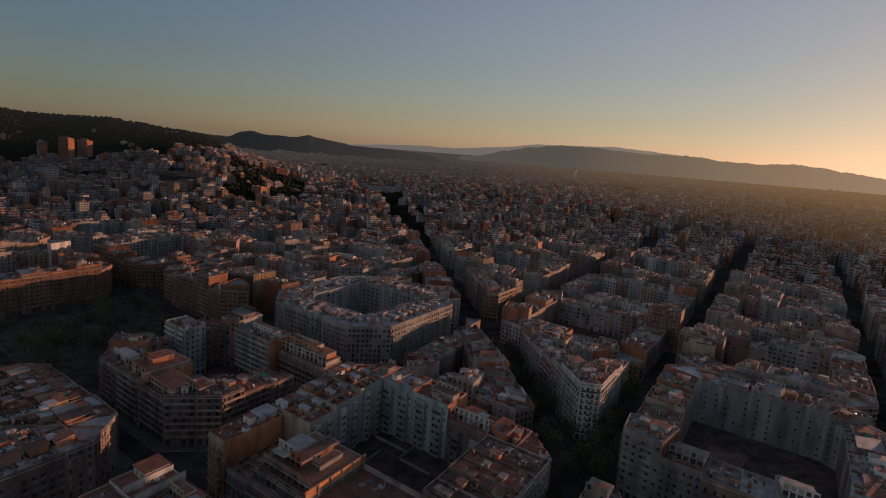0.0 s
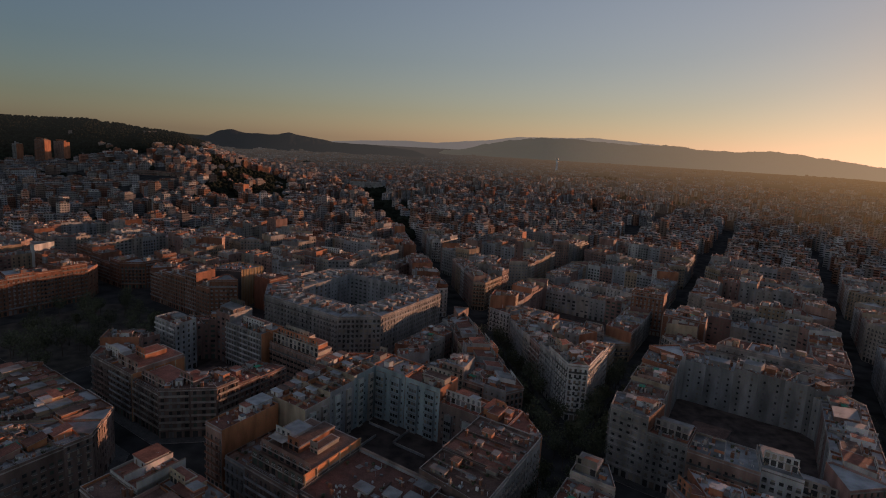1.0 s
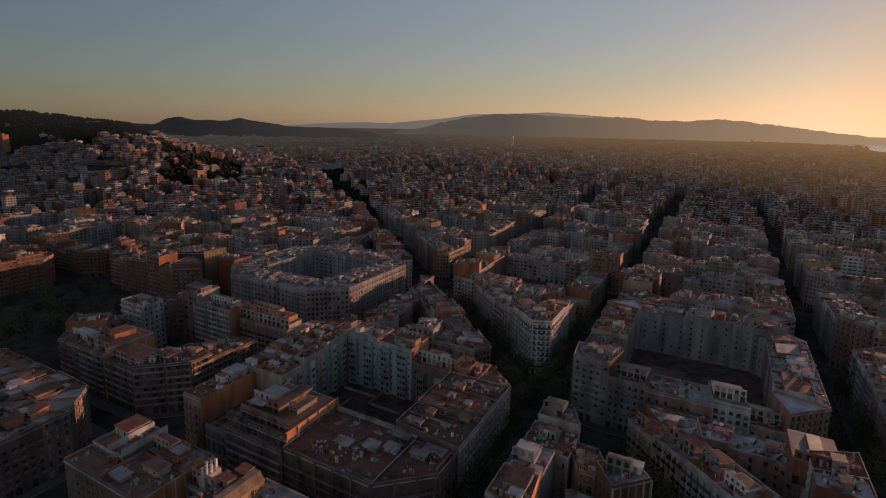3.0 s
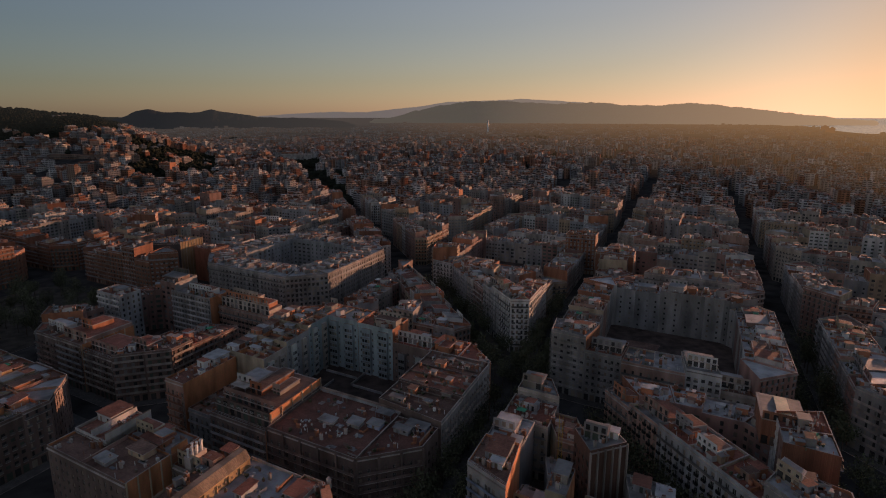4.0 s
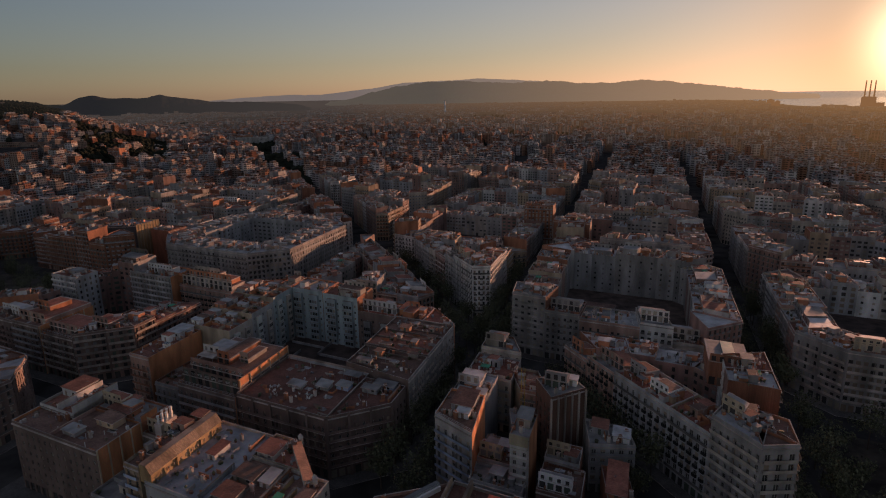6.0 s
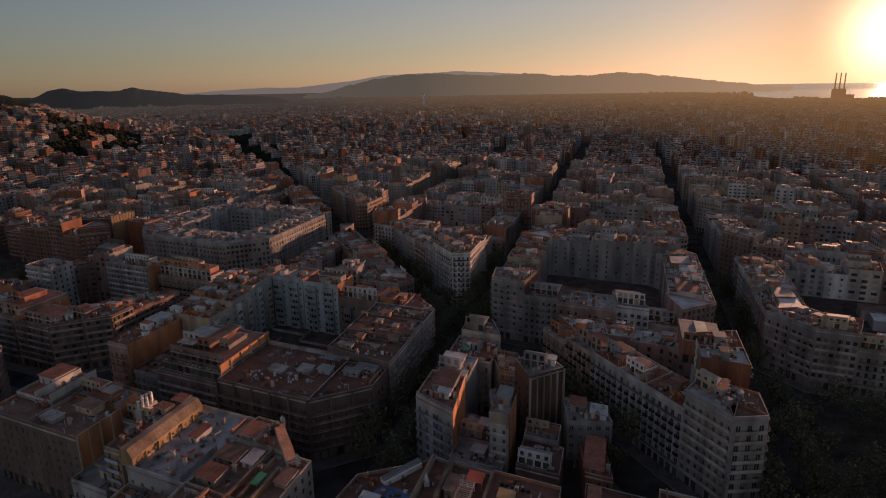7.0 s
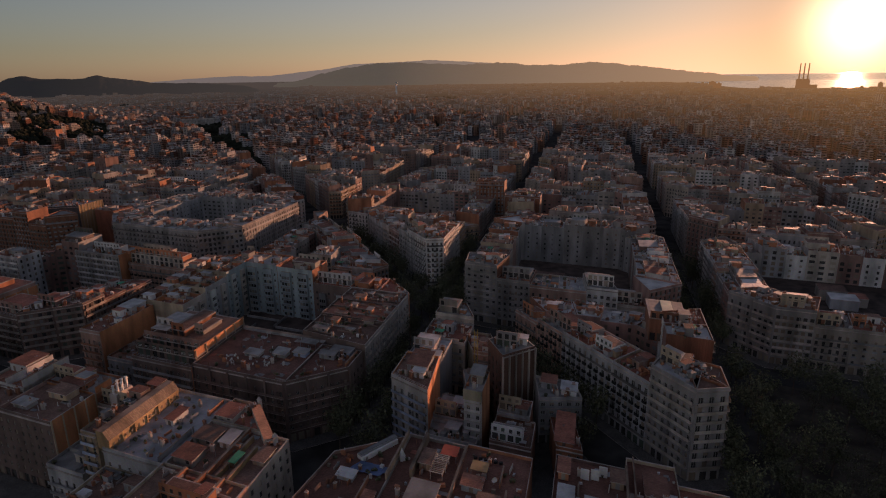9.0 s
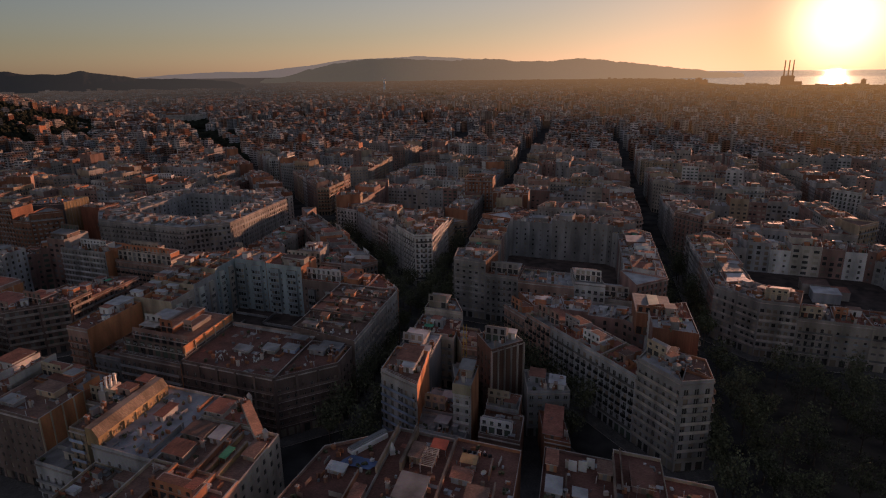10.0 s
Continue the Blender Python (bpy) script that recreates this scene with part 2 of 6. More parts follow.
class Shape:
    def __init__(self):
        self.v, self.f, self.m, self.slots = [], [], [], []

    def slot(self, mat):
        if mat not in self.slots:
            self.slots.append(mat)
        return self.slots.index(mat)

    def face(self, pts, mat):
        k = len(self.v)
        self.v.extend([tuple(p) for p in pts])
        self.f.append(tuple(range(k, k + len(pts))))
        self.m.append(self.slot(mat))

    def prism(self, poly, z0, z1, mat, top=None, bottom=False):
        n, k = len(poly), len(self.v)
        self.v.extend([(p[0], p[1], z0) for p in poly] + [(p[0], p[1], z1) for p in poly])
        s = self.slot(mat)
        for i in range(n):
            j = (i + 1) % n
            self.f.append((k + i, k + j, k + n + j, k + n + i))
            self.m.append(s)
        self.f.append(tuple(range(k + n, k + 2 * n)))
        self.m.append(self.slot(top or mat))
        if bottom:
            self.f.append(tuple(range(k + n - 1, k - 1, -1)))
            self.m.append(s)

    def box(self, x, y, z, sx, sy, sz, turn=0.0, mat=None, top=None, bottom=True):
        """Centre of the base, size, turn in radians."""
        c, s = math.cos(turn), math.sin(turn)
        poly = [(x + c * dx - s * dy, y + s * dx + c * dy) for dx, dy in ((-sx / 2, -sy / 2), (sx / 2, -sy / 2), (sx / 2, sy / 2), (-sx / 2, sy / 2))]
        self.prism(poly, z, z + sz, mat, top, bottom)

    def tube(self, x, y, z, r0, r1, h, mat, n=8):
        k = len(self.v)
        for zz, r in ((z, r0), (z + h, r1)):
            self.v.extend([(x + r * math.cos(6.2832 * i / n), y + r * math.sin(6.2832 * i / n), zz) for i in range(n)])
        s = self.slot(mat)
        for i in range(n):
            j = (i + 1) % n
            self.f.append((k + i, k + j, k + n + j, k + n + i))
            self.m.append(s)
        self.f.append(tuple(range(k + n, k + 2 * n)))
        self.m.append(s)

    def merge(self, other, at=(0, 0, 0)):
        k = len(self.v)
        self.v.extend([(x + at[0], y + at[1], z + at[2]) for x, y, z in other.v])
        self.f.extend([tuple(i + k for i in f) for f in other.f])
        slots = [self.slot(m) for m in other.slots]
        self.m.extend([slots[i] for i in other.m])

    def mesh(self, name):
        me = bpy.data.meshes.new(name)
        me.from_pydata(self.v, [], self.f)
        for mat in self.slots:
            me.materials.append(mat)
        me.polygons.foreach_set("material_index", self.m)
        me.update()
        return me


def part(name, shape, parent, label="", kind=""):
    if isinstance(parent, tuple):           # joined town: (shape, place)
        parent[0].merge(shape, parent[1])
        return None
    ob = new(name, shape.mesh(name) if isinstance(shape, Shape) else shape)
    ob.parent = parent
    return tagged(ob, label, kind=kind)


def thing(name, at, label, category, group="", kind=""):
    ob = new(name)
    ob.location = at
    ob.empty_display_size = 1
    return tagged(ob, label, category, group, kind)


def area2(poly):
    return sum(p[0] * q[1] - q[0] * p[1] for p, q in zip(poly, poly[1:] + poly[:1]))


def ccw(poly):
    poly = [Vector(p[:2]) for p in poly]
    return poly if area2(poly) > 0 else poly[::-1]


def offset(poly, d):
    """The ccw polygon with each side moved inward by d (outward if negative)."""
    out, n = [], len(poly)
    for i in range(n):
        p0, p1, p2 = poly[i - 1], poly[i], poly[(i + 1) % n]
        e0, e1 = (p1 - p0).normalized(), (p2 - p1).normalized()
        n0, n1 = Vector((-e0.y, e0.x)), Vector((-e1.y, e1.x))
        k = max(0.35, 1 + n0.dot(n1))
        out.append(p1 + (n0 + n1) * (d / k))
    return out


def clip(poly, p, n):
    """What of a convex polygon lies on the side of p to which n points."""
    out = []
    for a, b in zip(poly, poly[1:] + poly[:1]):
        da, db = (a - p).dot(n), (b - p).dot(n)
        if da >= 0:
            out.append(a)
        if da * db < 0:
            out.append(a + (b - a) * (da / (da - db)))
    return out


def chamfer(poly, cut):
    out, n = [], len(poly)
    for i in range(n):
        p0, p1, p2 = poly[i - 1], poly[i], poly[(i + 1) % n]
        for q in (p0, p2):
            d = (q - p1).length
            out.append(p1 + (q - p1) * min(cut / d, 0.42))
    return out


# ---- ground ----
EYE_X, EYE_Y, EYE_Z = 1.0, -5.0, 125.0


def bowl(r):
    pts = ((0, 0), (1300, 0), (2400, 12), (3500, 37), (4300, 66), (4850, 96), (5200, 108))
    for (r0, z0), (r1, z1) in zip(pts, pts[1:]):
        if r <= r1:
            return z0 + (z1 - z0) * (r - r0) / (r1 - r0)
    return 108.0


def smooth(x):
    x = min(1.0, max(0.0, x))
    return x * x * (3 - 2 * x)


def between(pts, x):
    """A smooth line through a few (x, value) pairs."""
    if x <= pts[0][0]:
        return pts[0][1]
    for (x0, v0), (x1, v1) in zip(pts, pts[1:]):
        if x <= x1:
            return v0 + (v1 - v0) * smooth((x - x0) / (x1 - x0))
    return pts[-1][1]


FOOT = ((-62, 46), (-54, 40), (-49, 39), (-46.5, 50), (-44, 62), (-41, 76), (-38.5, 78), (-37, 72), (-35, 52), (-33, 32), (-30, 13), (-26, 0))     # the edge of the wood, by azimuth
CREST = ((-64, 160), (-57, 157), (-54, 155), (-51.5, 144), (-49, 143), (-46.3, 147), (-44.3, 137), (-42.2, 123), (-40.7, 117), (-39.2, 106), (-38, 84), (-36, 45), (-33, 10), (-30, 0))


def hill(x, y):
    """The wooded hill above the town, and the rising streets at its foot: metres above the plain."""
    dx, dy = x - EYE_X, y - EYE_Y
    r, az = math.hypot(dx, dy), math.degrees(math.atan2(dx, dy))
    if az > -26 or r < 800:
        return 0.0
    foot, crest = between(FOOT, az), between(CREST, az) * (1 + 0.012 * noise.noise((az * 1.1, 3.1, 0.0)))
    if r < 1750:
        z = foot * smooth((r - 800) / 950)
    else:
        z = foot + (crest - foot) * smooth((r - 1750) / 1250) + 5 * noise.noise((x * 0.004, y * 0.004, 8.0)) * smooth((r - 1750) / 300)
    return max(0.0, z - bowl(r)) * (1 - 0.6 * smooth((r - 3000) / 900))


def wooded(az, r):
    """Where the hill is forest, and where parks lie between the houses at its foot."""
    edge = 60 * noise.noise((az * 0.35, r * 0.004, 1.0))
    if az < -37.4 and r + edge * 2 > between(((-54, 1560), (-50, 1640), (-45, 1690), (-41, 1740), (-37.4, 1880)), az):
        return True
    if -37 + edge * 0.01 < az < -29.6 + edge * 0.02 and 1190 + edge < r < 1720 + edge:
        return True
    if -25.5 < az < -21.2 and 1470 + edge < r < 1700:
        return True
    return -22.6 + edge * 0.02 < az < -18.6 and 850 + edge * 0.5 < r < 1360 + edge


def ground_z(x, y):
    r = math.hypot(x - EYE_X, y - EYE_Y)
    return max(bowl(r), 0) + hill(x, y)


def build_ground():
    s = Shape()
    radii = [0, 120, 260, 420, 600, 800] + list(range(900, 5000, 100))
    steps = 480
    for r in radii:
        for i in range(steps):
            a = 2 * math.pi * i / steps
            x, y = EYE_X + r * math.sin(a), EYE_Y + r * math.cos(a)
            s.v.append((x, y, ground_z(x, y) - (0.0 if r < 2000 else 1.0)))
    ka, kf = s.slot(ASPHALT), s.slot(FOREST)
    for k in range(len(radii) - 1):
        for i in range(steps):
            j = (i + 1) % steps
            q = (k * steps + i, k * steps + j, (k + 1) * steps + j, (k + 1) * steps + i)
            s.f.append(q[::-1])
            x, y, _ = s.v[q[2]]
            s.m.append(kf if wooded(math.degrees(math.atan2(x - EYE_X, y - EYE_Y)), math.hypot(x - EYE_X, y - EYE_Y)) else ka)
    tagged(new("ground", s.mesh("ground")), "dark asphalt ground of the city rising into a wooded hill", "ground", kind="structure")


build_ground()


def polar(az, r, z):
    a = radians(az)
    return (EYE_X + r * math.sin(a), EYE_Y + r * math.cos(a), z)


def build_sea():
    s = Shape()
    azs = [17.6 + 0.5 * i for i in range(190)]
    rows = 14
    for az in azs:
        near = 3490 + 900 * (1 - smooth((az - 17.5) / 7.5)) + 22 * noise.noise((az * 0.8, 0, 0))
        for k in range(rows):
            r = near + (4950 - near) * k / (rows - 1)
            s.v.append(polar(az, r, bowl(r) + 1.2))
    for i in range(len(azs) - 1):
        for k in range(rows - 1):
            s.f.append((i * rows + k, (i + 1) * rows + k, (i + 1) * rows + k + 1, i * rows + k + 1))
            s.m.append(s.slot(WATER))
    tagged(new("water", s.mesh("water")), "calm sea shining under the low sun", "sea", kind="structure")


build_sea()


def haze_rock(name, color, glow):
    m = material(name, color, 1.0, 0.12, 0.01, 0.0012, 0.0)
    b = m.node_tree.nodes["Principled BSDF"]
    # haze painted on as emission
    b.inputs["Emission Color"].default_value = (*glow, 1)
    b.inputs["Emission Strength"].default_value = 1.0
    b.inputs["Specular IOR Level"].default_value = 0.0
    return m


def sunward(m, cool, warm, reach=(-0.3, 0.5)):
    """Paints a haze glow as emission on far land, warmer under the sun."""
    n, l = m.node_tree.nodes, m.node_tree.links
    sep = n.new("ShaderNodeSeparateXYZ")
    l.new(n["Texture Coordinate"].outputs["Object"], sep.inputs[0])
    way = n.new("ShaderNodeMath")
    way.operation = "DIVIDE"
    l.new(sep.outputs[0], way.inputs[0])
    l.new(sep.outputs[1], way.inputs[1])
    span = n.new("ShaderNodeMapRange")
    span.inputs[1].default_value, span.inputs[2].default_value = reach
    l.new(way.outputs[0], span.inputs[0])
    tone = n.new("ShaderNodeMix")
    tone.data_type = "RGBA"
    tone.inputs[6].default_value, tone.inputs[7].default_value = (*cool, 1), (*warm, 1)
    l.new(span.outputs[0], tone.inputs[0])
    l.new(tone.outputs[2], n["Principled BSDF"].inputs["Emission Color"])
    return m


def ridge(name, r, depth, line, mat, label, rough=0.08, seed=0.0):
    """A chain of hills whose skyline runs through a few (azimuth, elevation) pairs, in degrees."""
    s = Shape()
    az0, az1 = line[0][0], line[-1][0]
    n, rows = int((az1 - az0) * 12), 15
    for i in range(n + 1):
        az = az0 + (az1 - az0) * i / n
        k = next(j for j in range(len(line) - 1) if az <= line[j + 1][0] + 1e-6)
        f = (az - line[k][0]) / (line[k + 1][0] - line[k][0])
        el = line[k][1] + (line[k + 1][1] - line[k][1]) * (0.6 * f + 0.4 * smooth(f))
        el += rough * (noise.noise((az * 0.9, seed, 0)) + 0.5 * noise.noise((az * 2.7, seed, 5)) + 0.35 * noise.noise((az * 8, seed, 9)))
        top = EYE_Z + r * math.tan(radians(el))
        for k in range(rows):
            f = k / (rows - 1)
            rr = r - depth * (1 - f)
            low = bowl(rr) - 6
            fold = noise.noise((az * 1.3, f * 2.5, seed)) + 0.7 * noise.noise((az * 3.1, f * 5, seed)) + 0.4 * noise.noise((az * 7.0, f * 9, seed))
            z = low + max(0.0, top - low) * f ** 0.9 + 0.3 * max(0.0, top - low) * fold * f * (1 - f)
            s.v.append(polar(az, rr, z))
        s.v.append(polar(az, r + 60, bowl(r) - 20))
    rows += 1
    for i in range(n):
        for k in range(rows - 1):
            s.f.append((i * rows + k, (i + 1) * rows + k, (i + 1) * rows + k + 1, i * rows + k + 1))
            s.m.append(s.slot(mat))
    ob = tagged(new(name, s.mesh(name)), label, "mountains", kind="structure")
    for p in ob.data.polygons:
        p.use_smooth = True


# the haze over the three ranges is emission in their materials
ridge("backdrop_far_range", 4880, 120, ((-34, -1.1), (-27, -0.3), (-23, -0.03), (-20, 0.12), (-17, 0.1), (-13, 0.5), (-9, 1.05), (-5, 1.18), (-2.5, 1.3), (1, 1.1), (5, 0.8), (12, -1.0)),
      sunward(haze_rock("haze_far", (0.25, 0.24, 0.22), (0.08, 0.072, 0.064)), (0.085, 0.077, 0.07), (0.2, 0.15, 0.1)), "pale far mountain range with painted evening haze", 0.05, 1.0)
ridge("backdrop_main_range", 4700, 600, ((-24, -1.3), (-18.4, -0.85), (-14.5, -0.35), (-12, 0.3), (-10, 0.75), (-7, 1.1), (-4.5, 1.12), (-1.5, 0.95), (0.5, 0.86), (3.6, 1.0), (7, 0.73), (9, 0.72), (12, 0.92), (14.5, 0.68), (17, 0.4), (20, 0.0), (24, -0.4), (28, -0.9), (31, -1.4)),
      sunward(haze_rock("haze_main", (0.08, 0.072, 0.052), (0.052, 0.047, 0.034)), (0.05, 0.046, 0.037), (0.25, 0.168, 0.095), (-0.12, 0.5)), "long mountain ridge behind the city with painted haze", 0.11, 2.0)
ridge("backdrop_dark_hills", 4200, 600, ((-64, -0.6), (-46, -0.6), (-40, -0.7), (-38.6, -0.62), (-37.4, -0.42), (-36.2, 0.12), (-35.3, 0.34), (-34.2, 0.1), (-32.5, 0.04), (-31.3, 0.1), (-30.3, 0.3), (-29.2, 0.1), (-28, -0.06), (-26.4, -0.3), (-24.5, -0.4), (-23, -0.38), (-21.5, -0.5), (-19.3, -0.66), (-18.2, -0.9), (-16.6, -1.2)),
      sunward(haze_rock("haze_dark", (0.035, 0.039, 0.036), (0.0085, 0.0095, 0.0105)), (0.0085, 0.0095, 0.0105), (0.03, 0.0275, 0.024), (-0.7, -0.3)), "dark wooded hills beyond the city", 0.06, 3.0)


def haze_start(az):
    """How far off the plain with painted haze begins: nearer under the sun."""
    return between(((-50, 3100), (-22, 3050), (-10, 2900), (0, 2650), (10, 2400), (18, 2200)), az)


def haze_edge(az):
    return between(((-34, 3600), (-18, 3600), (-12, 4200), (17, 4200), (25, 3420)), az)


def paint_haze(m, cool, warm):
    """Paints haze on far land: own colour fades into emission, sooner under the sun."""
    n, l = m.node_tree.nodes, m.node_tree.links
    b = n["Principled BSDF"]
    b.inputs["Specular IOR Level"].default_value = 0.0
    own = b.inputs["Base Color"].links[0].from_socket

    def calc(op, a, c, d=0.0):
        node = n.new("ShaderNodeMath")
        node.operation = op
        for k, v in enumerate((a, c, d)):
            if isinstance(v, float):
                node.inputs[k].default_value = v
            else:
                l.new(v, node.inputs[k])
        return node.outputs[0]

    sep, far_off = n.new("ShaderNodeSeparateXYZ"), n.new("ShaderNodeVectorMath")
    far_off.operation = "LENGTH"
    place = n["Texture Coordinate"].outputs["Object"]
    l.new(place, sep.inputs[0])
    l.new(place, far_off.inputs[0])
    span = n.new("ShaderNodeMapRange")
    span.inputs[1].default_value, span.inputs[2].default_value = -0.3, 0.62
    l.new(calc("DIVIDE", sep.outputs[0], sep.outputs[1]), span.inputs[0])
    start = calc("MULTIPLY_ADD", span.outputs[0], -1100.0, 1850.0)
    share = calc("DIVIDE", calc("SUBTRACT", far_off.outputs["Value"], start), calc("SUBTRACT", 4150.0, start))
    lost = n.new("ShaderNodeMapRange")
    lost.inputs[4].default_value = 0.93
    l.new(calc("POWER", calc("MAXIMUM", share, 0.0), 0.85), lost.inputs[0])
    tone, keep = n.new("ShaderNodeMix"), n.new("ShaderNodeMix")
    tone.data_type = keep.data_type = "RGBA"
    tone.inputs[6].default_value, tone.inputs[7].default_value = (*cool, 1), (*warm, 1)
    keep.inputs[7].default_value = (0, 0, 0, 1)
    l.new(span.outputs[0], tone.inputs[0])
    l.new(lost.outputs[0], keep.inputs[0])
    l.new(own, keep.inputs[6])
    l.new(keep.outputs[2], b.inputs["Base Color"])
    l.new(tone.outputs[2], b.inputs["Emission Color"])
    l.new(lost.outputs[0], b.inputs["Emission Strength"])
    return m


# emission colours of the painted haze, away from and under the sun
HAZE_COOL, HAZE_WARM = (0.044, 0.039, 0.034), (0.2, 0.112, 0.045)
PLAIN = paint_haze(material("plain_fields", (0.07, 0.065, 0.045), 1.0, 0.4, 0.02, 0.006, 0.0, second=(0.03, 0.035, 0.022)), HAZE_COOL, HAZE_WARM)
paint_haze(ASPHALT, HAZE_COOL, HAZE_WARM)
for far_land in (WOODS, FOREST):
    paint_haze(far_land, (0.014, 0.0145, 0.013), HAZE_WARM)
TOWN_WALL = paint_haze(island_palette(windowed("plain_facades", (0.52, 0.42, 0.34)), FAR_HUES), HAZE_COOL, HAZE_WARM)
TOWN_ROOF = paint_haze(island_palette(material("plain_roofs", (0.36, 0.22, 0.17), 0.9, 0.3, 0.5, 0.05, 0.0, island=True, spec=0.0), ROOF_HUES), HAZE_COOL, HAZE_WARM)


def hazy_plain():
    """The flat land before the mountains, with haze painted on as emission."""
    s = Shape()
    azs, rows = [-46 + 0.5 * i for i in range(184)], 34
    for az in azs:
        for k in range(rows):
            r = haze_start(az) + (haze_edge(az) - haze_start(az)) * k / (rows - 1)
            z = bowl(r) + 2.0 + hill(*polar(az, r, 0)[:2]) + 5 * max(0.0, noise.noise((az * 1.4, r * 0.012, 0)))
            s.v.append(polar(az, r, z if k else z - 8))
    m = s.slot(PLAIN)
    for i in range(len(azs) - 1):
        for k in range(rows - 1):
            s.f.append((i * rows + k, (i + 1) * rows + k, (i + 1) * rows + k + 1, i * rows + k + 1))
            s.m.append(m)
    tagged(new("backdrop_plain", s.mesh("backdrop_plain")), "far plain of town and fields under painted haze", "plain", kind="structure")


hazy_plain()

# ---- buildings ----
rng = random.Random(11)
FLOOR = 3.1


def facade(s, glass, A, B, z0, z1, wall, recess=0.22, bay=3.1, win_w=1.15, win_h=2.0, first=4.3, spots=None, skip=False):
    """A wall from A to B (its outside on the right), with a recessed opening in each bay of each storey."""
    A, B = Vector(A), Vector(B)
    L = (B - A).length
    t = (B - A) / L
    n = Vector((t.y, -t.x))
    if skip:
        s.face(((A.x, A.y, z0), (B.x, B.y, z0), (B.x, B.y, z1), (A.x, A.y, z1)), wall)
        return 1, L, 1
    bays = max(1, round(L / bay))
    w = L / bays
    ww = min(win_w, w * 0.62)

    def P(d, z, back=0.0):
        p = A + t * d - n * back
        return (p.x, p.y, z)

    def flat(d0, d1, za, zb, back=0.0, mat=wall, to=s):
        if d1 - d0 > 0.01 and zb - za > 0.01:
            to.face((P(d0, za, back), P(d1, za, back), P(d1, zb, back), P(d0, zb, back)), mat)

    storeys = max(1, int((z1 - z0 - first - 0.5) / FLOOR))
    blind, share = rng.choice(SHUTTERS), rng.uniform(0.25, 0.65)
    z = z0
    for k in range(storeys + 1):
        fh = first if k == 0 else FLOOR
        sill = z + (0.15 if k == 0 else 0.35)
        head = sill + (3.0 if k == 0 else win_h)
        flat(0, L, z, sill)
        flat(0, L, head, z + fh)
        d = 0.0
        kw = min(2.2, w * 0.75) if k == 0 else ww
        for i in range(bays):
            m = (i + 0.5) * w
            flat(d, m - kw / 2, sill, head)
            a, b = m - kw / 2, m + kw / 2
            s.face((P(a, sill), P(a, sill, recess), P(a, head, recess), P(a, head)), wall)
            s.face((P(b, sill, recess), P(b, sill), P(b, head), P(b, head, recess)), wall)
            s.face((P(a, sill), P(b, sill), P(b, sill, recess), P(a, sill, recess)), wall)
            s.face((P(a, head, recess), P(b, head, recess), P(b, head), P(a, head)), wall)
            if spots is not None and k > 0:
                spots.append((P(m, sill, recess), kw, head - sill, math.atan2(t.y, t.x)))
            else:
                flat(a, b, sill, head, recess, GLASS if rng.random() > share else blind, glass)
            d = b
        flat(d, L, sill, head)
        z += fh
    flat(0, L, z, z1)
    return storeys, w, bays


def make_window(kind):
    """A casement unit in its opening: frame, panes, mullion, and a roller shutter."""
    s, w, h = Shape(), 1.15, 2.0
    f = 0.07
    g = h - f if kind == 0 else (h * 0.45 if kind == 1 else f + 0.05)
    xs = (-w / 2, -w / 2 + f, -f / 2, f / 2, w / 2 - f, w / 2)
    zs = (0, f, g, h) if kind else (0, f, h - f, h)
    at = {}

    def vert(x, y, z):
        if (x, y, z) not in at:
            at[x, y, z] = len(s.v)
            s.v.append((x, y, z))
        return at[x, y, z]

    def quad(m, *c):
        s.f.append([vert(*p) for p in c])
        s.m.append(s.slot(m))

    for i in range(5):
        for k in range(3):
            x0, x1, z0, z1 = xs[i], xs[i + 1], zs[k], zs[k + 1]
            pane = i in (1, 3) and k == 1
            y = -0.015 if pane else -0.06
            quad(GLASS if pane else SHUTTER if kind and k == 2 else FRAME, (x0, y, z0), (x1, y, z0), (x1, y, z1), (x0, y, z1))
            if pane:
                for (u, v), (p, q) in (((x0, z0), (x1, z0)), ((x1, z0), (x1, z1)), ((x1, z1), (x0, z1)), ((x0, z1), (x0, z0))):
                    quad(FRAME, (u, y, v), (u, -0.06, v), (p, -0.06, q), (p, y, q))
    return s.mesh("window")


WINDOWS = [make_window(k) for k in range(3)]


def make_chimney(k):
    s = Shape()
    s.box(0, 0, 0, 0.7 + 0.3 * k, 0.7, 1.6 + 0.4 * k, 0, (CLAY, COPING, BRICK)[k])
    s.box(0, 0, 1.6 + 0.4 * k, 0.9 + 0.3 * k, 0.9, 0.14, 0, COPING)
    for i in range(k + 1):
        s.tube(-0.15 * k + 0.35 * i, 0, 1.74 + 0.4 * k, 0.14, 0.11, 0.5, CLAY, 6)
    return s.mesh("chimney")


def make_aerial():
    s = Shape()
    s.tube(0, 0, 0, 0.05, 0.04, 3.6, ZINC, 5)
    for z, w in ((3.4, 1.5), (3.0, 1.1), (2.5, 0.8)):
        s.box(0, 0, z, w, 0.05, 0.05, 0.4, ZINC)
    return s.mesh("aerial")


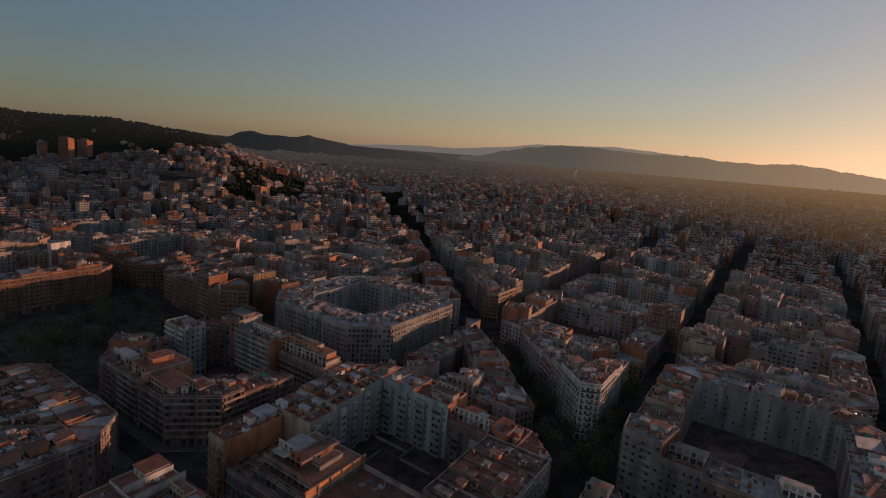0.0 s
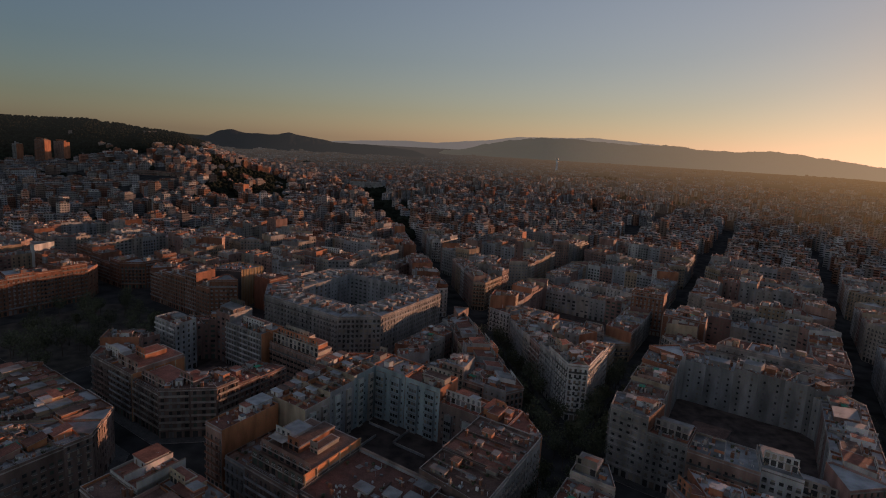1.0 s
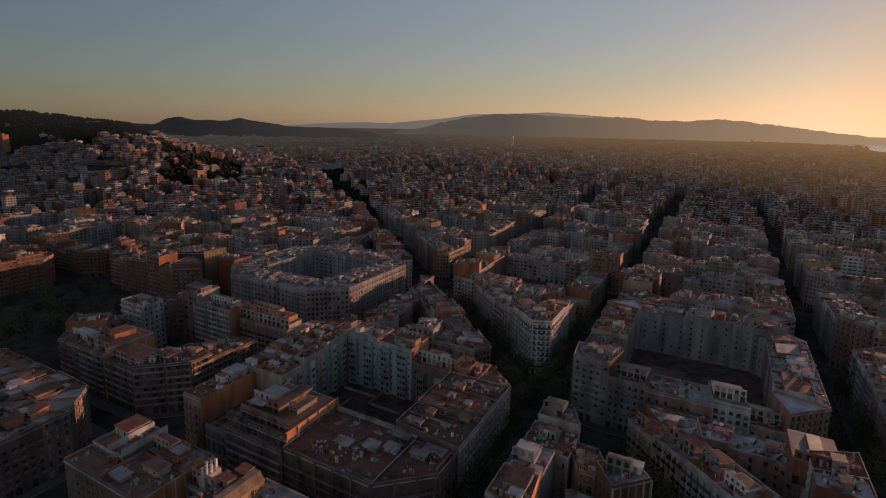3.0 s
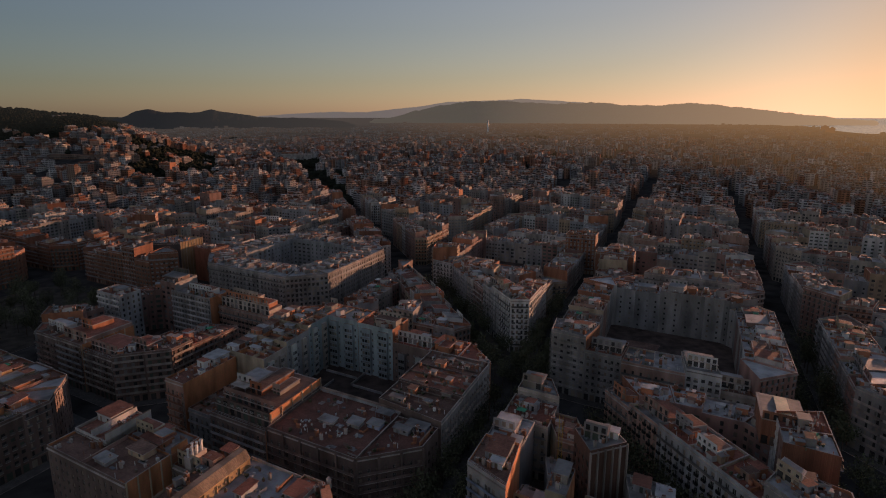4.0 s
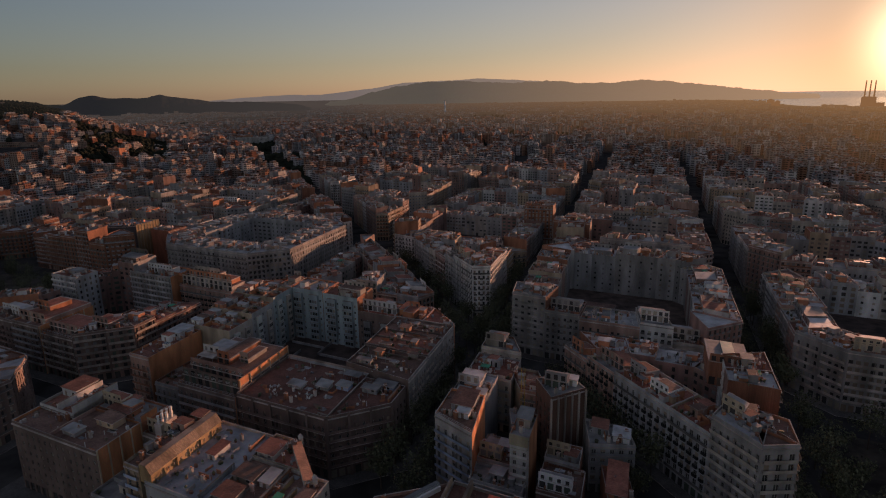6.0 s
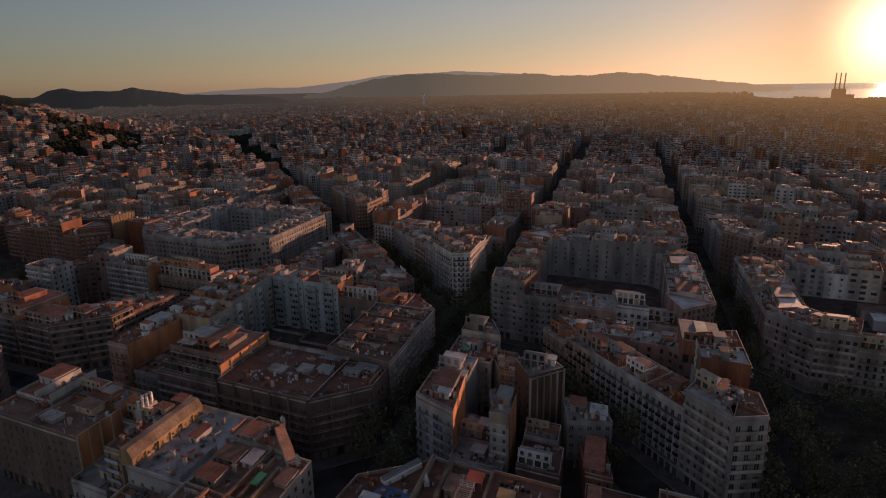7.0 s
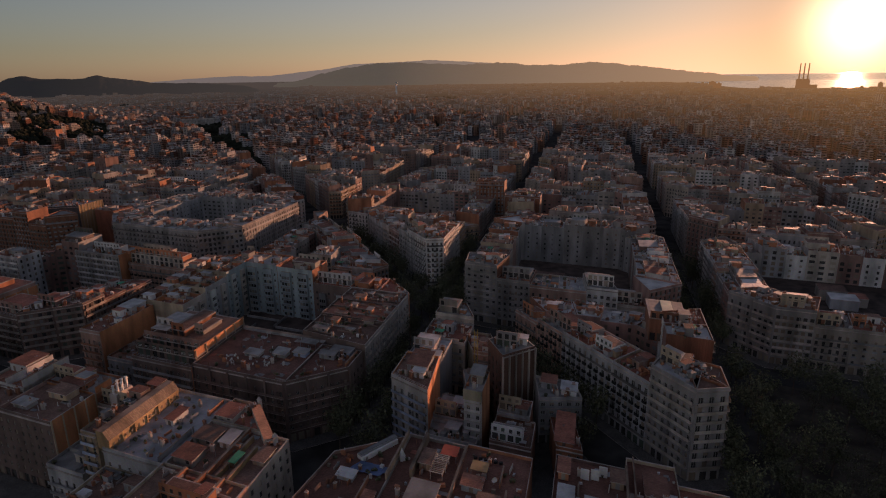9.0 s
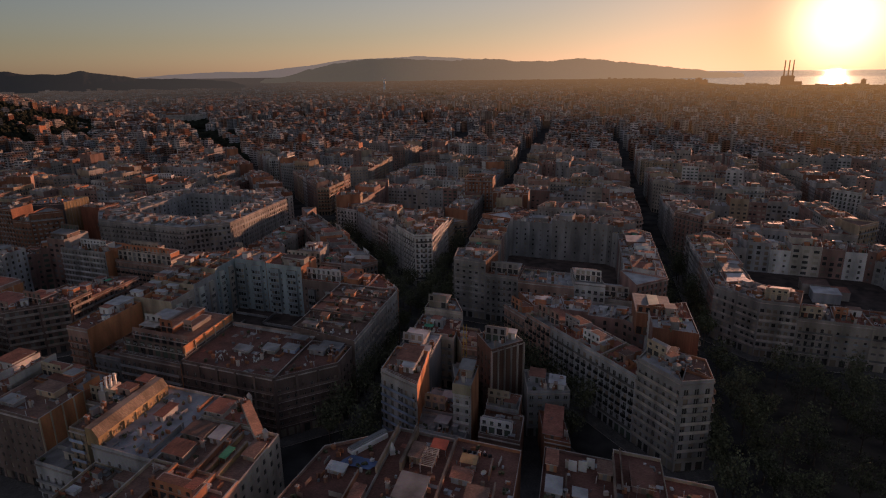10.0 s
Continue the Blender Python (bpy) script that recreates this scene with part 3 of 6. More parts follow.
def make_dish():
    s = Shape()
    s.tube(0, 0, 0, 0.05, 0.05, 0.9, ZINC, 5)
    n = 10
    for j, (r0, d0, r1, d1) in enumerate(((0.02, 0.0, 0.28, 0.04), (0.28, 0.04, 0.5, 0.14))):
        for i in range(n):
            a, b = 6.2832 * i / n, 6.2832 * (i + 1) / n
            s.face([(r * math.cos(q), -0.1 - d, 1.0 + r * math.sin(q)) for r, d, q in ((r0, d0, a), (r1, d1, a), (r1, d1, b), (r0, d0, b))], WHITE)
    return s.mesh("satellite_dish")


def make_cooler():
    s = Shape()
    s.box(0, 0, 0.1, 0.95, 0.4, 0.75, 0, WHITE)
    s.box(-0.15, -0.21, 0.25, 0.5, 0.03, 0.5, 0, IRON)
    for x in (-0.35, 0.35):
        s.box(x, 0, 0, 0.08, 0.4, 0.1, 0, IRON)
    return s.mesh("air_conditioner")


def make_tank():
    s = Shape()
    s.box(0, 0, 0, 1.5, 1.5, 0.35, 0, COPING)
    s.tube(0, 0, 0.35, 0.65, 0.65, 1.4, ZINC, 10)
    s.tube(0, 0, 1.75, 0.65, 0.2, 0.25, ZINC, 10)
    return s.mesh("water_tank")


def make_balcony(rail):
    """A small balcony: a slab with a railing round it, one moulded body."""
    s = Shape()
    x0, x1, y0, z1, w = -0.85, 0.85, -0.6, 1.05, 0.06
    v = [(x0, 0, 0), (x0, y0, 0), (x1, y0, 0), (x1, 0, 0), (x0, 0, z1), (x0, y0, z1), (x1, y0, z1), (x1, 0, z1),
         (x0 + w, 0, z1), (x0 + w, y0 + w, z1), (x1 - w, y0 + w, z1), (x1 - w, 0, z1), (x0 + w, 0, 0.14), (x0 + w, y0 + w, 0.14), (x1 - w, y0 + w, 0.14), (x1 - w, 0, 0.14)]
    s.v = v
    slab, bars = s.slot(COPING), s.slot(rail)
    for k in range(3):
        s.f += [(k + 1, k, k + 4, k + 5)[::-1], (k + 4, k + 8, k + 9, k + 5)[::-1], (k + 8, k + 12, k + 13, k + 9)[::-1]]
        s.m += [bars] * 3
    s.f += [(0, 3, 2, 1)[::-1], (12, 13, 14, 15), (0, 4, 8, 12), (3, 15, 11, 7)]
    s.m += [slab, slab, bars, bars]
    return s.mesh("balcony")


BALCONY = {m: make_balcony(m) for m in (IRON, ZINC, COPING, BLUEM)}
RAIL = material("railing", (0.17, 0.16, 0.15), 0.6)
CHIMNEYS = [make_chimney(k) for k in range(3)]
AERIAL, DISH, COOLER, TANK = make_aerial(), make_dish(), make_cooler(), make_tank()


def lerp2(p, q, f):
    return p + (q - p) * f


def clutter(root, quad, z, wall, turn, density):
    """Pots, pipes, vents, panels and cupboards on a roof, too small to tell apart."""
    p0, p1, q1, q0 = quad

    def at(f, g):
        return lerp2(lerp2(p0, p1, f), lerp2(q0, q1, f), g)

    width, depth = (p1 - p0).length, ((q0 - p0).length + (q1 - p1).length) / 2
    s = Shape()
    for _ in range(int(width * depth * density)):
        p = at(rng.uniform(0.04, 0.96), rng.uniform(0.05, 0.95))
        r = rng.random()
        if r < 0.35:
            s.box(p.x, p.y, z, rng.uniform(0.4, 1.3), rng.uniform(0.4, 1.0), rng.uniform(0.4, 1.5), turn + rng.choice((0, 0, 0.4)), rng.choice((WHITE, COPING, ZINC, CLAY, PARTY[0], SHUTTER)))
        elif r < 0.55:
            s.tube(p.x, p.y, z, 0.12, 0.12, rng.uniform(0.7, 2.0), rng.choice((ZINC, CLAY, WHITE)), 6)
        elif r < 0.75:
            s.box(p.x, p.y, z, rng.uniform(1.5, 4.0), 0.16, rng.uniform(0.5, 1.4), turn + rng.choice((0, 1.5708)), rng.choice((wall, COPING, PARTY[0])))
        elif r < 0.88:
            s.box(p.x, p.y, z + 0.02, rng.uniform(1.2, 3.2), rng.uniform(1.0, 2.4), 0.1, turn, rng.choice((ZINC, ROOFS[3], ROOFS[2], ROOFS[1], COPING)))
        else:
            for _k in range(4):
                q = p + Vector((rng.uniform(-0.5, 0.5), rng.uniform(-0.5, 0.5)))
                s.tube(q.x, q.y, z, 0.2, 0.45, rng.uniform(0.5, 1.1), LEAF, 5)
    part("roof_clutter", s, root, kind="stuff")


def lot_roof(root, quad, z, wall, level, turn, style):
    """The roof terrace of a building: stair house, chimneys, dividing walls, tanks and the like."""
    p0, p1, q1, q0 = quad

    def at(f, g):
        return lerp2(lerp2(p0, p1, f), lerp2(q0, q1, f), g)

    width, depth = (p1 - p0).length, ((q0 - p0).length + (q1 - p1).length) / 2
    if min(width, depth) < 4 or (q1 - q0).length < 2.5:
        return
    if level == 1:
        s = Shape()
        for _ in range(rng.randint(2, 4)):
            p = at(rng.uniform(0.2, 0.8), rng.uniform(0.2, 0.8))
            s.box(p.x, p.y, z, rng.uniform(2.5, 5), rng.uniform(2, 4), rng.uniform(1.8, 3.2), turn, rng.choice(PLASTER), rng.choice(ROOFS))
        for _ in range(rng.randint(4, 8)):
            p = at(rng.uniform(0.08, 0.92), rng.uniform(0.1, 0.9))
            s.box(p.x, p.y, z, rng.uniform(0.7, 1.8), 0.9, rng.uniform(1.2, 2.8), turn, rng.choice((CLAY, COPING, WHITE)))
        for _ in range(2):
            p = at(rng.uniform(0.3, 0.7), 0.5)
            s.box(p.x, p.y, z, 0.25, depth * 0.7, rng.uniform(0.9, 1.6), turn, rng.choice(PLASTER))
        part("roof_structures", s, root)
        return
    # stair houses with a slab roof and a door
    for _ in range(rng.choice((1, 1, 2)) if width > 9 else 1):
        p = at(rng.uniform(0.25, 0.75), rng.uniform(0.3, 0.75))
        sx, sy, h = rng.uniform(2.6, 5.2), rng.uniform(2.6, 4.2), rng.uniform(2.4, 3.0)
        s = Shape()
        s.box(p.x, p.y, z, sx, sy, h, turn, rng.choice((wall, WHITE, rng.choice(PLASTER), PARTY[0])))
        s.box(p.x, p.y, z + h, sx + 0.4, sy + 0.4, 0.18, turn, COPING, rng.choice(ROOFS))
        c, sn = math.cos(turn), math.sin(turn)
        s.box(p.x + sn * (sy / 2 + 0.02), p.y - c * (sy / 2 + 0.02), z, 0.9, 0.06, 2.0, turn, rng.choice((IRON, SHUTTER)))
        part("stair_house", s, root)
    square = (q1 - q0).length > 0.75 * width
    if style == 2 and width > 8 and depth > 9 and square:
        # a set-back attic storey
        a = [at(0.06, 0.28), at(0.94, 0.28), at(0.94, 0.8), at(0.06, 0.8)]
        s, g = Shape(), Shape()
        zz = z + 2.7
        facade(s, s, a[0], a[1], z, zz, wall, 0.15, 2.6, 1.5, 1.9, 2.7)
        for i in (1, 2, 3):
            u, v = a[i], a[(i + 1) % 4]
            s.face(((u.x, u.y, z), (v.x, v.y, z), (v.x, v.y, zz), (u.x, u.y, zz)), wall)
        o = offset(ccw(a), -0.35)
        s.prism(o, zz, zz + 0.25, COPING, rng.choice(ROOFS), True)
        part("attic", s, root)
    elif rng.random() < 0.55 and width > 7 and depth > 9 and square:
        # a part of the house built one storey higher
        f0, g0 = rng.choice((0.0, 0.0, rng.uniform(0.1, 0.4))), rng.uniform(0.12, 0.45)
        f1, g1 = min(1.0, f0 + rng.uniform(0.4, 0.8)), min(0.98, g0 + rng.uniform(0.3, 0.5))
        a = [at(f0 + 0.02, g0), at(f1 - 0.02, g0), at(f1 - 0.02, g1), at(f0 + 0.02, g1)]
        s, zz = Shape(), z + rng.uniform(2.4, 3.1)
        skin = rng.choice((wall, wall, PARTY[0], WHITE, PARTY[1]))
        facade(s, s, a[0], a[1], z, zz, skin, 0.12, 2.4, 1.1, 1.7, 2.3)
        for i in (1, 2, 3):
            u, v = a[i], a[(i + 1) % 4]
            s.face(((u.x, u.y, z), (v.x, v.y, z), (v.x, v.y, zz), (u.x, u.y, zz)), skin)
        o = offset(ccw(a), -0.12)
        s.prism(o, zz, zz + 0.5, skin, COPING, True)
        s.prism(offset(ccw(a), 0.25), zz + 0.5, zz + 0.52, COPING, rng.choice(ROOFS))
        part("upper_storey", s, root)
    clutter(root, quad, z, wall, turn, 1 / 11)
    for _ in range(rng.randint(2, 5)):
        p = at(rng.uniform(0.05, 0.95), rng.uniform(0.1, 0.92))
        ob = part("chimney", rng.choice(CHIMNEYS), root)
        ob.location, ob.rotation_euler = (p.x, p.y, z), (0, 0, turn)
    for me, name, chance in ((AERIAL, "aerial", 0.8), (AERIAL, "aerial", 0.2), (DISH, "satellite_dish", 0.5), (COOLER, "air_conditioner", 0.6), (COOLER, "air_conditioner", 0.4), (TANK, "water_tank", 0.35)):
        if rng.random() < chance:
            p = at(rng.uniform(0.1, 0.9), rng.uniform(0.15, 0.85))
            ob = part(name, me, root)
            ob.location, ob.rotation_euler = (p.x, p.y, z), (0, 0, turn + rng.uniform(-0.5, 0.5))
    # light wells and lift housings
    for _ in range(rng.randint(1, 3)):
        s = Shape()
        p = at(rng.uniform(0.15, 0.85), rng.uniform(0.12, 0.88))
        sx, sy, hh = rng.uniform(1.4, 3.2), rng.uniform(1.2, 2.6), rng.uniform(0.9, 2.2)
        s.box(p.x, p.y, z, sx, sy, hh, turn, rng.choice((wall, WHITE, PARTY[0], COPING, PLASTER[2])))
        s.box(p.x, p.y, z + hh, sx + 0.24, sy + 0.24, 0.12, turn, COPING, rng.choice((ROOFS[0], ROOFS[3], ROOFS[2], GLASS)))
        part("lift_housing", s, root)
    # low walls between the terraces
    for _ in range(rng.randint(1, 2)):
        s = Shape()
        f = rng.uniform(0.2, 0.8)
        p = at(f, rng.uniform(0.3, 0.7))
        along = rng.random() < 0.4
        s.box(p.x, p.y, z, (width * rng.uniform(0.3, 0.7) if along else 0.22), (0.22 if along else depth * rng.uniform(0.3, 0.7)), rng.uniform(0.9, 1.8), turn, rng.choice((wall, PARTY[0], COPING, PARTY[1])))
        part("dividing_wall", s, root)
    r = rng.random()
    if r < 0.35:
        s = Shape()
        p = at(rng.uniform(0.3, 0.7), rng.uniform(0.2, 0.5))
        s.box(p.x, p.y, z, 2.6, 1.8, 0.5, turn, COPING)
        s.box(p.x, p.y, z + 0.5, 2.4, 1.6, 0.12, turn, GLASS)
        part("skylight", s, root, "framed glass skylight")
    elif r < 0.65:
        s = Shape()
        p = at(rng.uniform(0.3, 0.7), rng.uniform(0.2, 0.6))
        c, sn = math.cos(turn), math.sin(turn)
        for dx in (-1.6, 1.6):
            for dy in (-1.2, 1.2):
                s.box(p.x + c * dx - sn * dy, p.y + sn * dx + c * dy, z, 0.1, 0.1, 2.3, turn, IRON)
        s.box(p.x, p.y, z + 2.3, 3.6, 2.8, 0.08, turn, rng.choice((WHITE, GREENM, REDM, ZINC, ZINC)))
        part("canopy", s, root, "light roof-terrace canopy on posts")


ROOTS = []                     # every house: its middle, its root and the height of its roof


def apartment(quad, h, level, style=None, wall=None, side=None, roof=None, z0=0.0, label="", court=None, into=None, rail=None, court_bay=None, huts=False, ends="", stripes=0, pillars=0, blank=False, bare=False, plain=False):
    """An apartment house on a lot: quad = street front left and right, court right and left."""
    quad = [Vector(p) for p in quad]
    if style is None:
        style = rng.choice((0, 0, 0, 1, 2, 2))
    wall = wall or rng.choice(PLASTER)
    side = side or (rng.choice(PARTY) if rng.random() < 0.75 else wall)
    roof = roof or rng.choice((ROOFS[0], ROOFS[1], ROOFS[2], ROOFS[2], ROOFS[3], ROOFS[3], ROOFS[4]))
    c = sum(quad, Vector((0, 0))) / 4
    tone = wall.name.split("_")[-1]
    kinds = {0: "old apartment house with French windows and a roof terrace", 1: "modern apartment house with long balconies", 2: "apartment house with a set-back attic"}
    root = (into, (c.x, c.y, z0)) if into else thing("apartment_building", (c.x, c.y, z0), label or f"{tone} plastered {kinds[style]}", "building", "buildings of the city blocks")
    p0, p1, q1, q0 = loc = [p - c for p in quad]
    t = (p1 - p0).normalized()
    turn = math.atan2(t.y, t.x)
    top = h + 0.9
    s = Shape()
    g = s if level < 3 else Shape()
    ny = -t.x
    spots = [] if (level >= 3 and ny < 0.25) else None
    if level >= 2:
        st, w, bays = facade(s, g, p0, p1, 0, top, wall, skip=blank, spots=spots, win_h=rng.choice((1.5, 2.0, 2.1)), bay=rng.choice((2.7, 3.1, 3.6)), win_w=rng.choice((1.0, 1.15, 1.5)))
        if (q1 - q0).length > 2.5:
            facade(s, g, q1, q0, 0, top, court or (wall if rng.random() < 0.5 else PLASTER[rng.choice((2, 7, 5, 6))]), bay=court_bay or rng.choice((3.2, 4.2, 4.6)), win_h=1.2 if court_bay else rng.choice((1.3, 1.6, 1.9)), win_w=1.0 if court_bay else rng.choice((1.2, 1.9, 2.7)))
        else:
            s.face(((q1.x, q1.y, 0), (q0.x, q0.y, 0), (q0.x, q0.y, top), (q1.x, q1.y, top)), wall)
    else:
        for u, v in ((p0, p1), (q1, q0)):
            s.face(((u.x, u.y, 0), (v.x, v.y, 0), (v.x, v.y, top), (u.x, u.y, top)), FAR_WALL)
    for u, v, which in ((p1, q1, "r"), (q0, p0, "l")):
        if which in ends:
            facade(s, g, u, v, 0, top, wall, bay=3.4, win_w=1.3, win_h=1.7)
        else:
            s.face(((u.x, u.y, 0), (v.x, v.y, 0), (v.x, v.y, top), (u.x, u.y, top)), side)
    outer = ccw(loc)
    hub = sum(outer, Vector((0, 0))) / 4
    inner = [hub + (p - hub) * max(0.3, 1 - 0.42 / max(0.5, (p - hub).length)) for p in outer]
    for i in range(4):
        j = (i + 1) % 4
        a, b, d, e = outer[i], outer[j], inner[j], inner[i]
        s.face(((a.x, a.y, top), (b.x, b.y, top), (d.x, d.y, top), (e.x, e.y, top)), COPING)
        s.face(((d.x, d.y, h), (e.x, e.y, h), (e.x, e.y, top), (d.x, d.y, top)), side)
    part("wall", s, root)
    if g is not s:
        part("glazing", g, root, kind="stuff")
    s = Shape()
    s.face([(p.x, p.y, h) for p in inner], roof)
    part("roof", s, root)
    if level >= 2:
        # cornice and balconies on the street front
        n = Vector((t.y, -t.x))
        L = (p1 - p0).length
        s = Shape()
        m = lerp2(p0, p1, 0.5) + n * 0.2
        s.box(m.x, m.y, h - 0.35, L - 0.02, 0.4, 0.3, turn, COPING)
        part("cornice", s, root)
        for k in range(pillars + 1 if pillars else 0):
            m = lerp2(p0, p1, k / pillars) + n * 0.35
            s = Shape()
            s.box(m.x, m.y, 0, 0.4 if blank else 0.8, 0.7, top - 0.6, turn, PLASTER[5] if blank else wall)
            part("pillar", s, root)
        for k in range(stripes + 1 if stripes else 0):
            m = lerp2(p1, q1, min(0.985, max(0.015, k / stripes)))
            sd = (q1 - p1).normalized()
            s = Shape()
            s.box(m.x + sd.y * 0.1, m.y - sd.x * 0.1, 0, 0.45, 0.25, top, math.atan2(sd.y, sd.x), PARTY[1])
            part("pilaster", s, root)
        if ny < 0.4 and not blank and not plain:
            st = max(1, int((top - 4.3 - 0.5) / FLOOR))
            rail = rail or (rng.choice((RAIL, RAIL, ZINC)) if style != 1 else rng.choice((COPING, wall, BRICK, RAIL)))
            joined = Shape()
            for k in range(1, st + 1):
                zf = 4.3 + (k - 1) * FLOOR + 0.12
                s = Shape() if level >= 3 or style == 1 else joined
                bays = max(1, round(L / 3.1))
                w = L / bays
                if style == 1 or (k in (1, st) and style == 0):
                    m = lerp2(p0, p1, 0.5) + n * 0.45
                    s.box(m.x, m.y, zf, L - 0.8, 0.9, 0.16, turn, COPING)
                    m = lerp2(p0, p1, 0.5) + n * 0.87
                    s.box(m.x, m.y, zf + 0.16, L - 0.8, 0.06, 0.9, turn, rail)
                    for i in range(1, bays):
                        m = p0 + t * (i * w) + n * 0.43
                        if style == 1 and i % 3 == 0:
                            s.box(m.x, m.y, zf + 0.16, 0.12, 0.85, 2.2, turn, wall)
                else:
                    for i in range(bays):
                        if (i * 7 + k) % 5 == 0 and style == 2:
                            continue
                        if level >= 3 and not into:
                            m = p0 + t * ((i + 0.5) * w)
                            ob = part("balcony", BALCONY.get(rail, BALCONY[IRON]), root)
                            ob.location, ob.rotation_euler = (m.x, m.y, zf), (0, 0, turn)
                            continue
                        m = p0 + t * ((i + 0.5) * w) + n * 0.3
                        s.box(m.x, m.y, zf, 1.7, 0.6, 0.14, turn, COPING)
                        m = p0 + t * ((i + 0.5) * w) + n * 0.57
                        s.box(m.x, m.y, zf + 0.14, 1.7, 0.05, 0.9, turn, rail)
                if s.v and s is not joined:
                    part("long_balcony", s, root)
            if joined.v:
                part("facade_ironwork", joined, root, kind="stuff")
    if spots:
        for (x, y, z), w, hh, a in spots:
            ob = part("window", rng.choice(WINDOWS[:1] * 3 + WINDOWS[1:]), root)
            ob.location, ob.rotation_euler, ob.scale = (x, y, z), (0, 0, a), (w / 1.15, 1, hh / 2.0)
    if huts:
        # a row of alike roof huts across the terrace
        L, n_huts = (p1 - p0).length, max(1, int((p1 - p0).length / 7.0))
        for k in range(n_huts):
            f = (k + 0.5) / n_huts
            m = lerp2(lerp2(p0, p1, f), lerp2(q0, q1, f), 0.45)
            s = Shape()
            s.box(m.x, m.y, h, 2.4, 6.5, 1.5, turn, COPING)
            s.box(m.x, m.y, h + 1.5, 1.6, 6.7, 0.6, turn, PLASTER[4])
            s.box(m.x, m.y, h + 1.5, 2.7, 6.9, 0.25, turn, PLASTER[7])
            part("roof_hut", s, root)
    if not into:
        ROOTS.append((c, root, h))
    if bare:
        clutter(root, loc, h, wall, turn, 1 / 16)
        for _ in range(4):
            p = lerp2(lerp2(p0, p1, rng.uniform(0.06, 0.94)), lerp2(q0, q1, rng.uniform(0.06, 0.94)), rng.uniform(0.08, 0.92))
            ob = part("chimney", rng.choice(CHIMNEYS), root)
            ob.location, ob.rotation_euler = (p.x, p.y, h), (0, 0, turn)
        ob = part("aerial", AERIAL, root)
        p = lerp2(lerp2(p0, p1, 0.4), lerp2(q0, q1, 0.4), rng.uniform(0.3, 0.8))
        ob.location = (p.x, p.y, h)
    else:
        lot_roof(root, loc, h, wall, 1 if into else level, turn, style)
    return root


def pavement(poly, z0=0.0):
    s = Shape()
    s.prism(offset(poly, -5.0), z0 - 0.4, z0 + 0.15, COPING, PAVING)
    tagged(new("pavement", s.mesh("pavement")), "paved block with stone kerbs", "pavement", kind="structure")


def hull(pts):
    """The convex outline of some points, counter-clockwise."""
    pts = sorted((p.x, p.y) for p in pts)
    sides = []
    for run in (pts, pts[::-1]):
        line = []
        for p in run:
            while len(line) > 1 and (line[-1][0] - line[-2][0]) * (p[1] - line[-2][1]) <= (line[-1][1] - line[-2][1]) * (p[0] - line[-2][0]):
                line.pop()
            line.append(p)
        sides += line[:-1]
    return [Vector(p) for p in sides]


SPECIAL = []


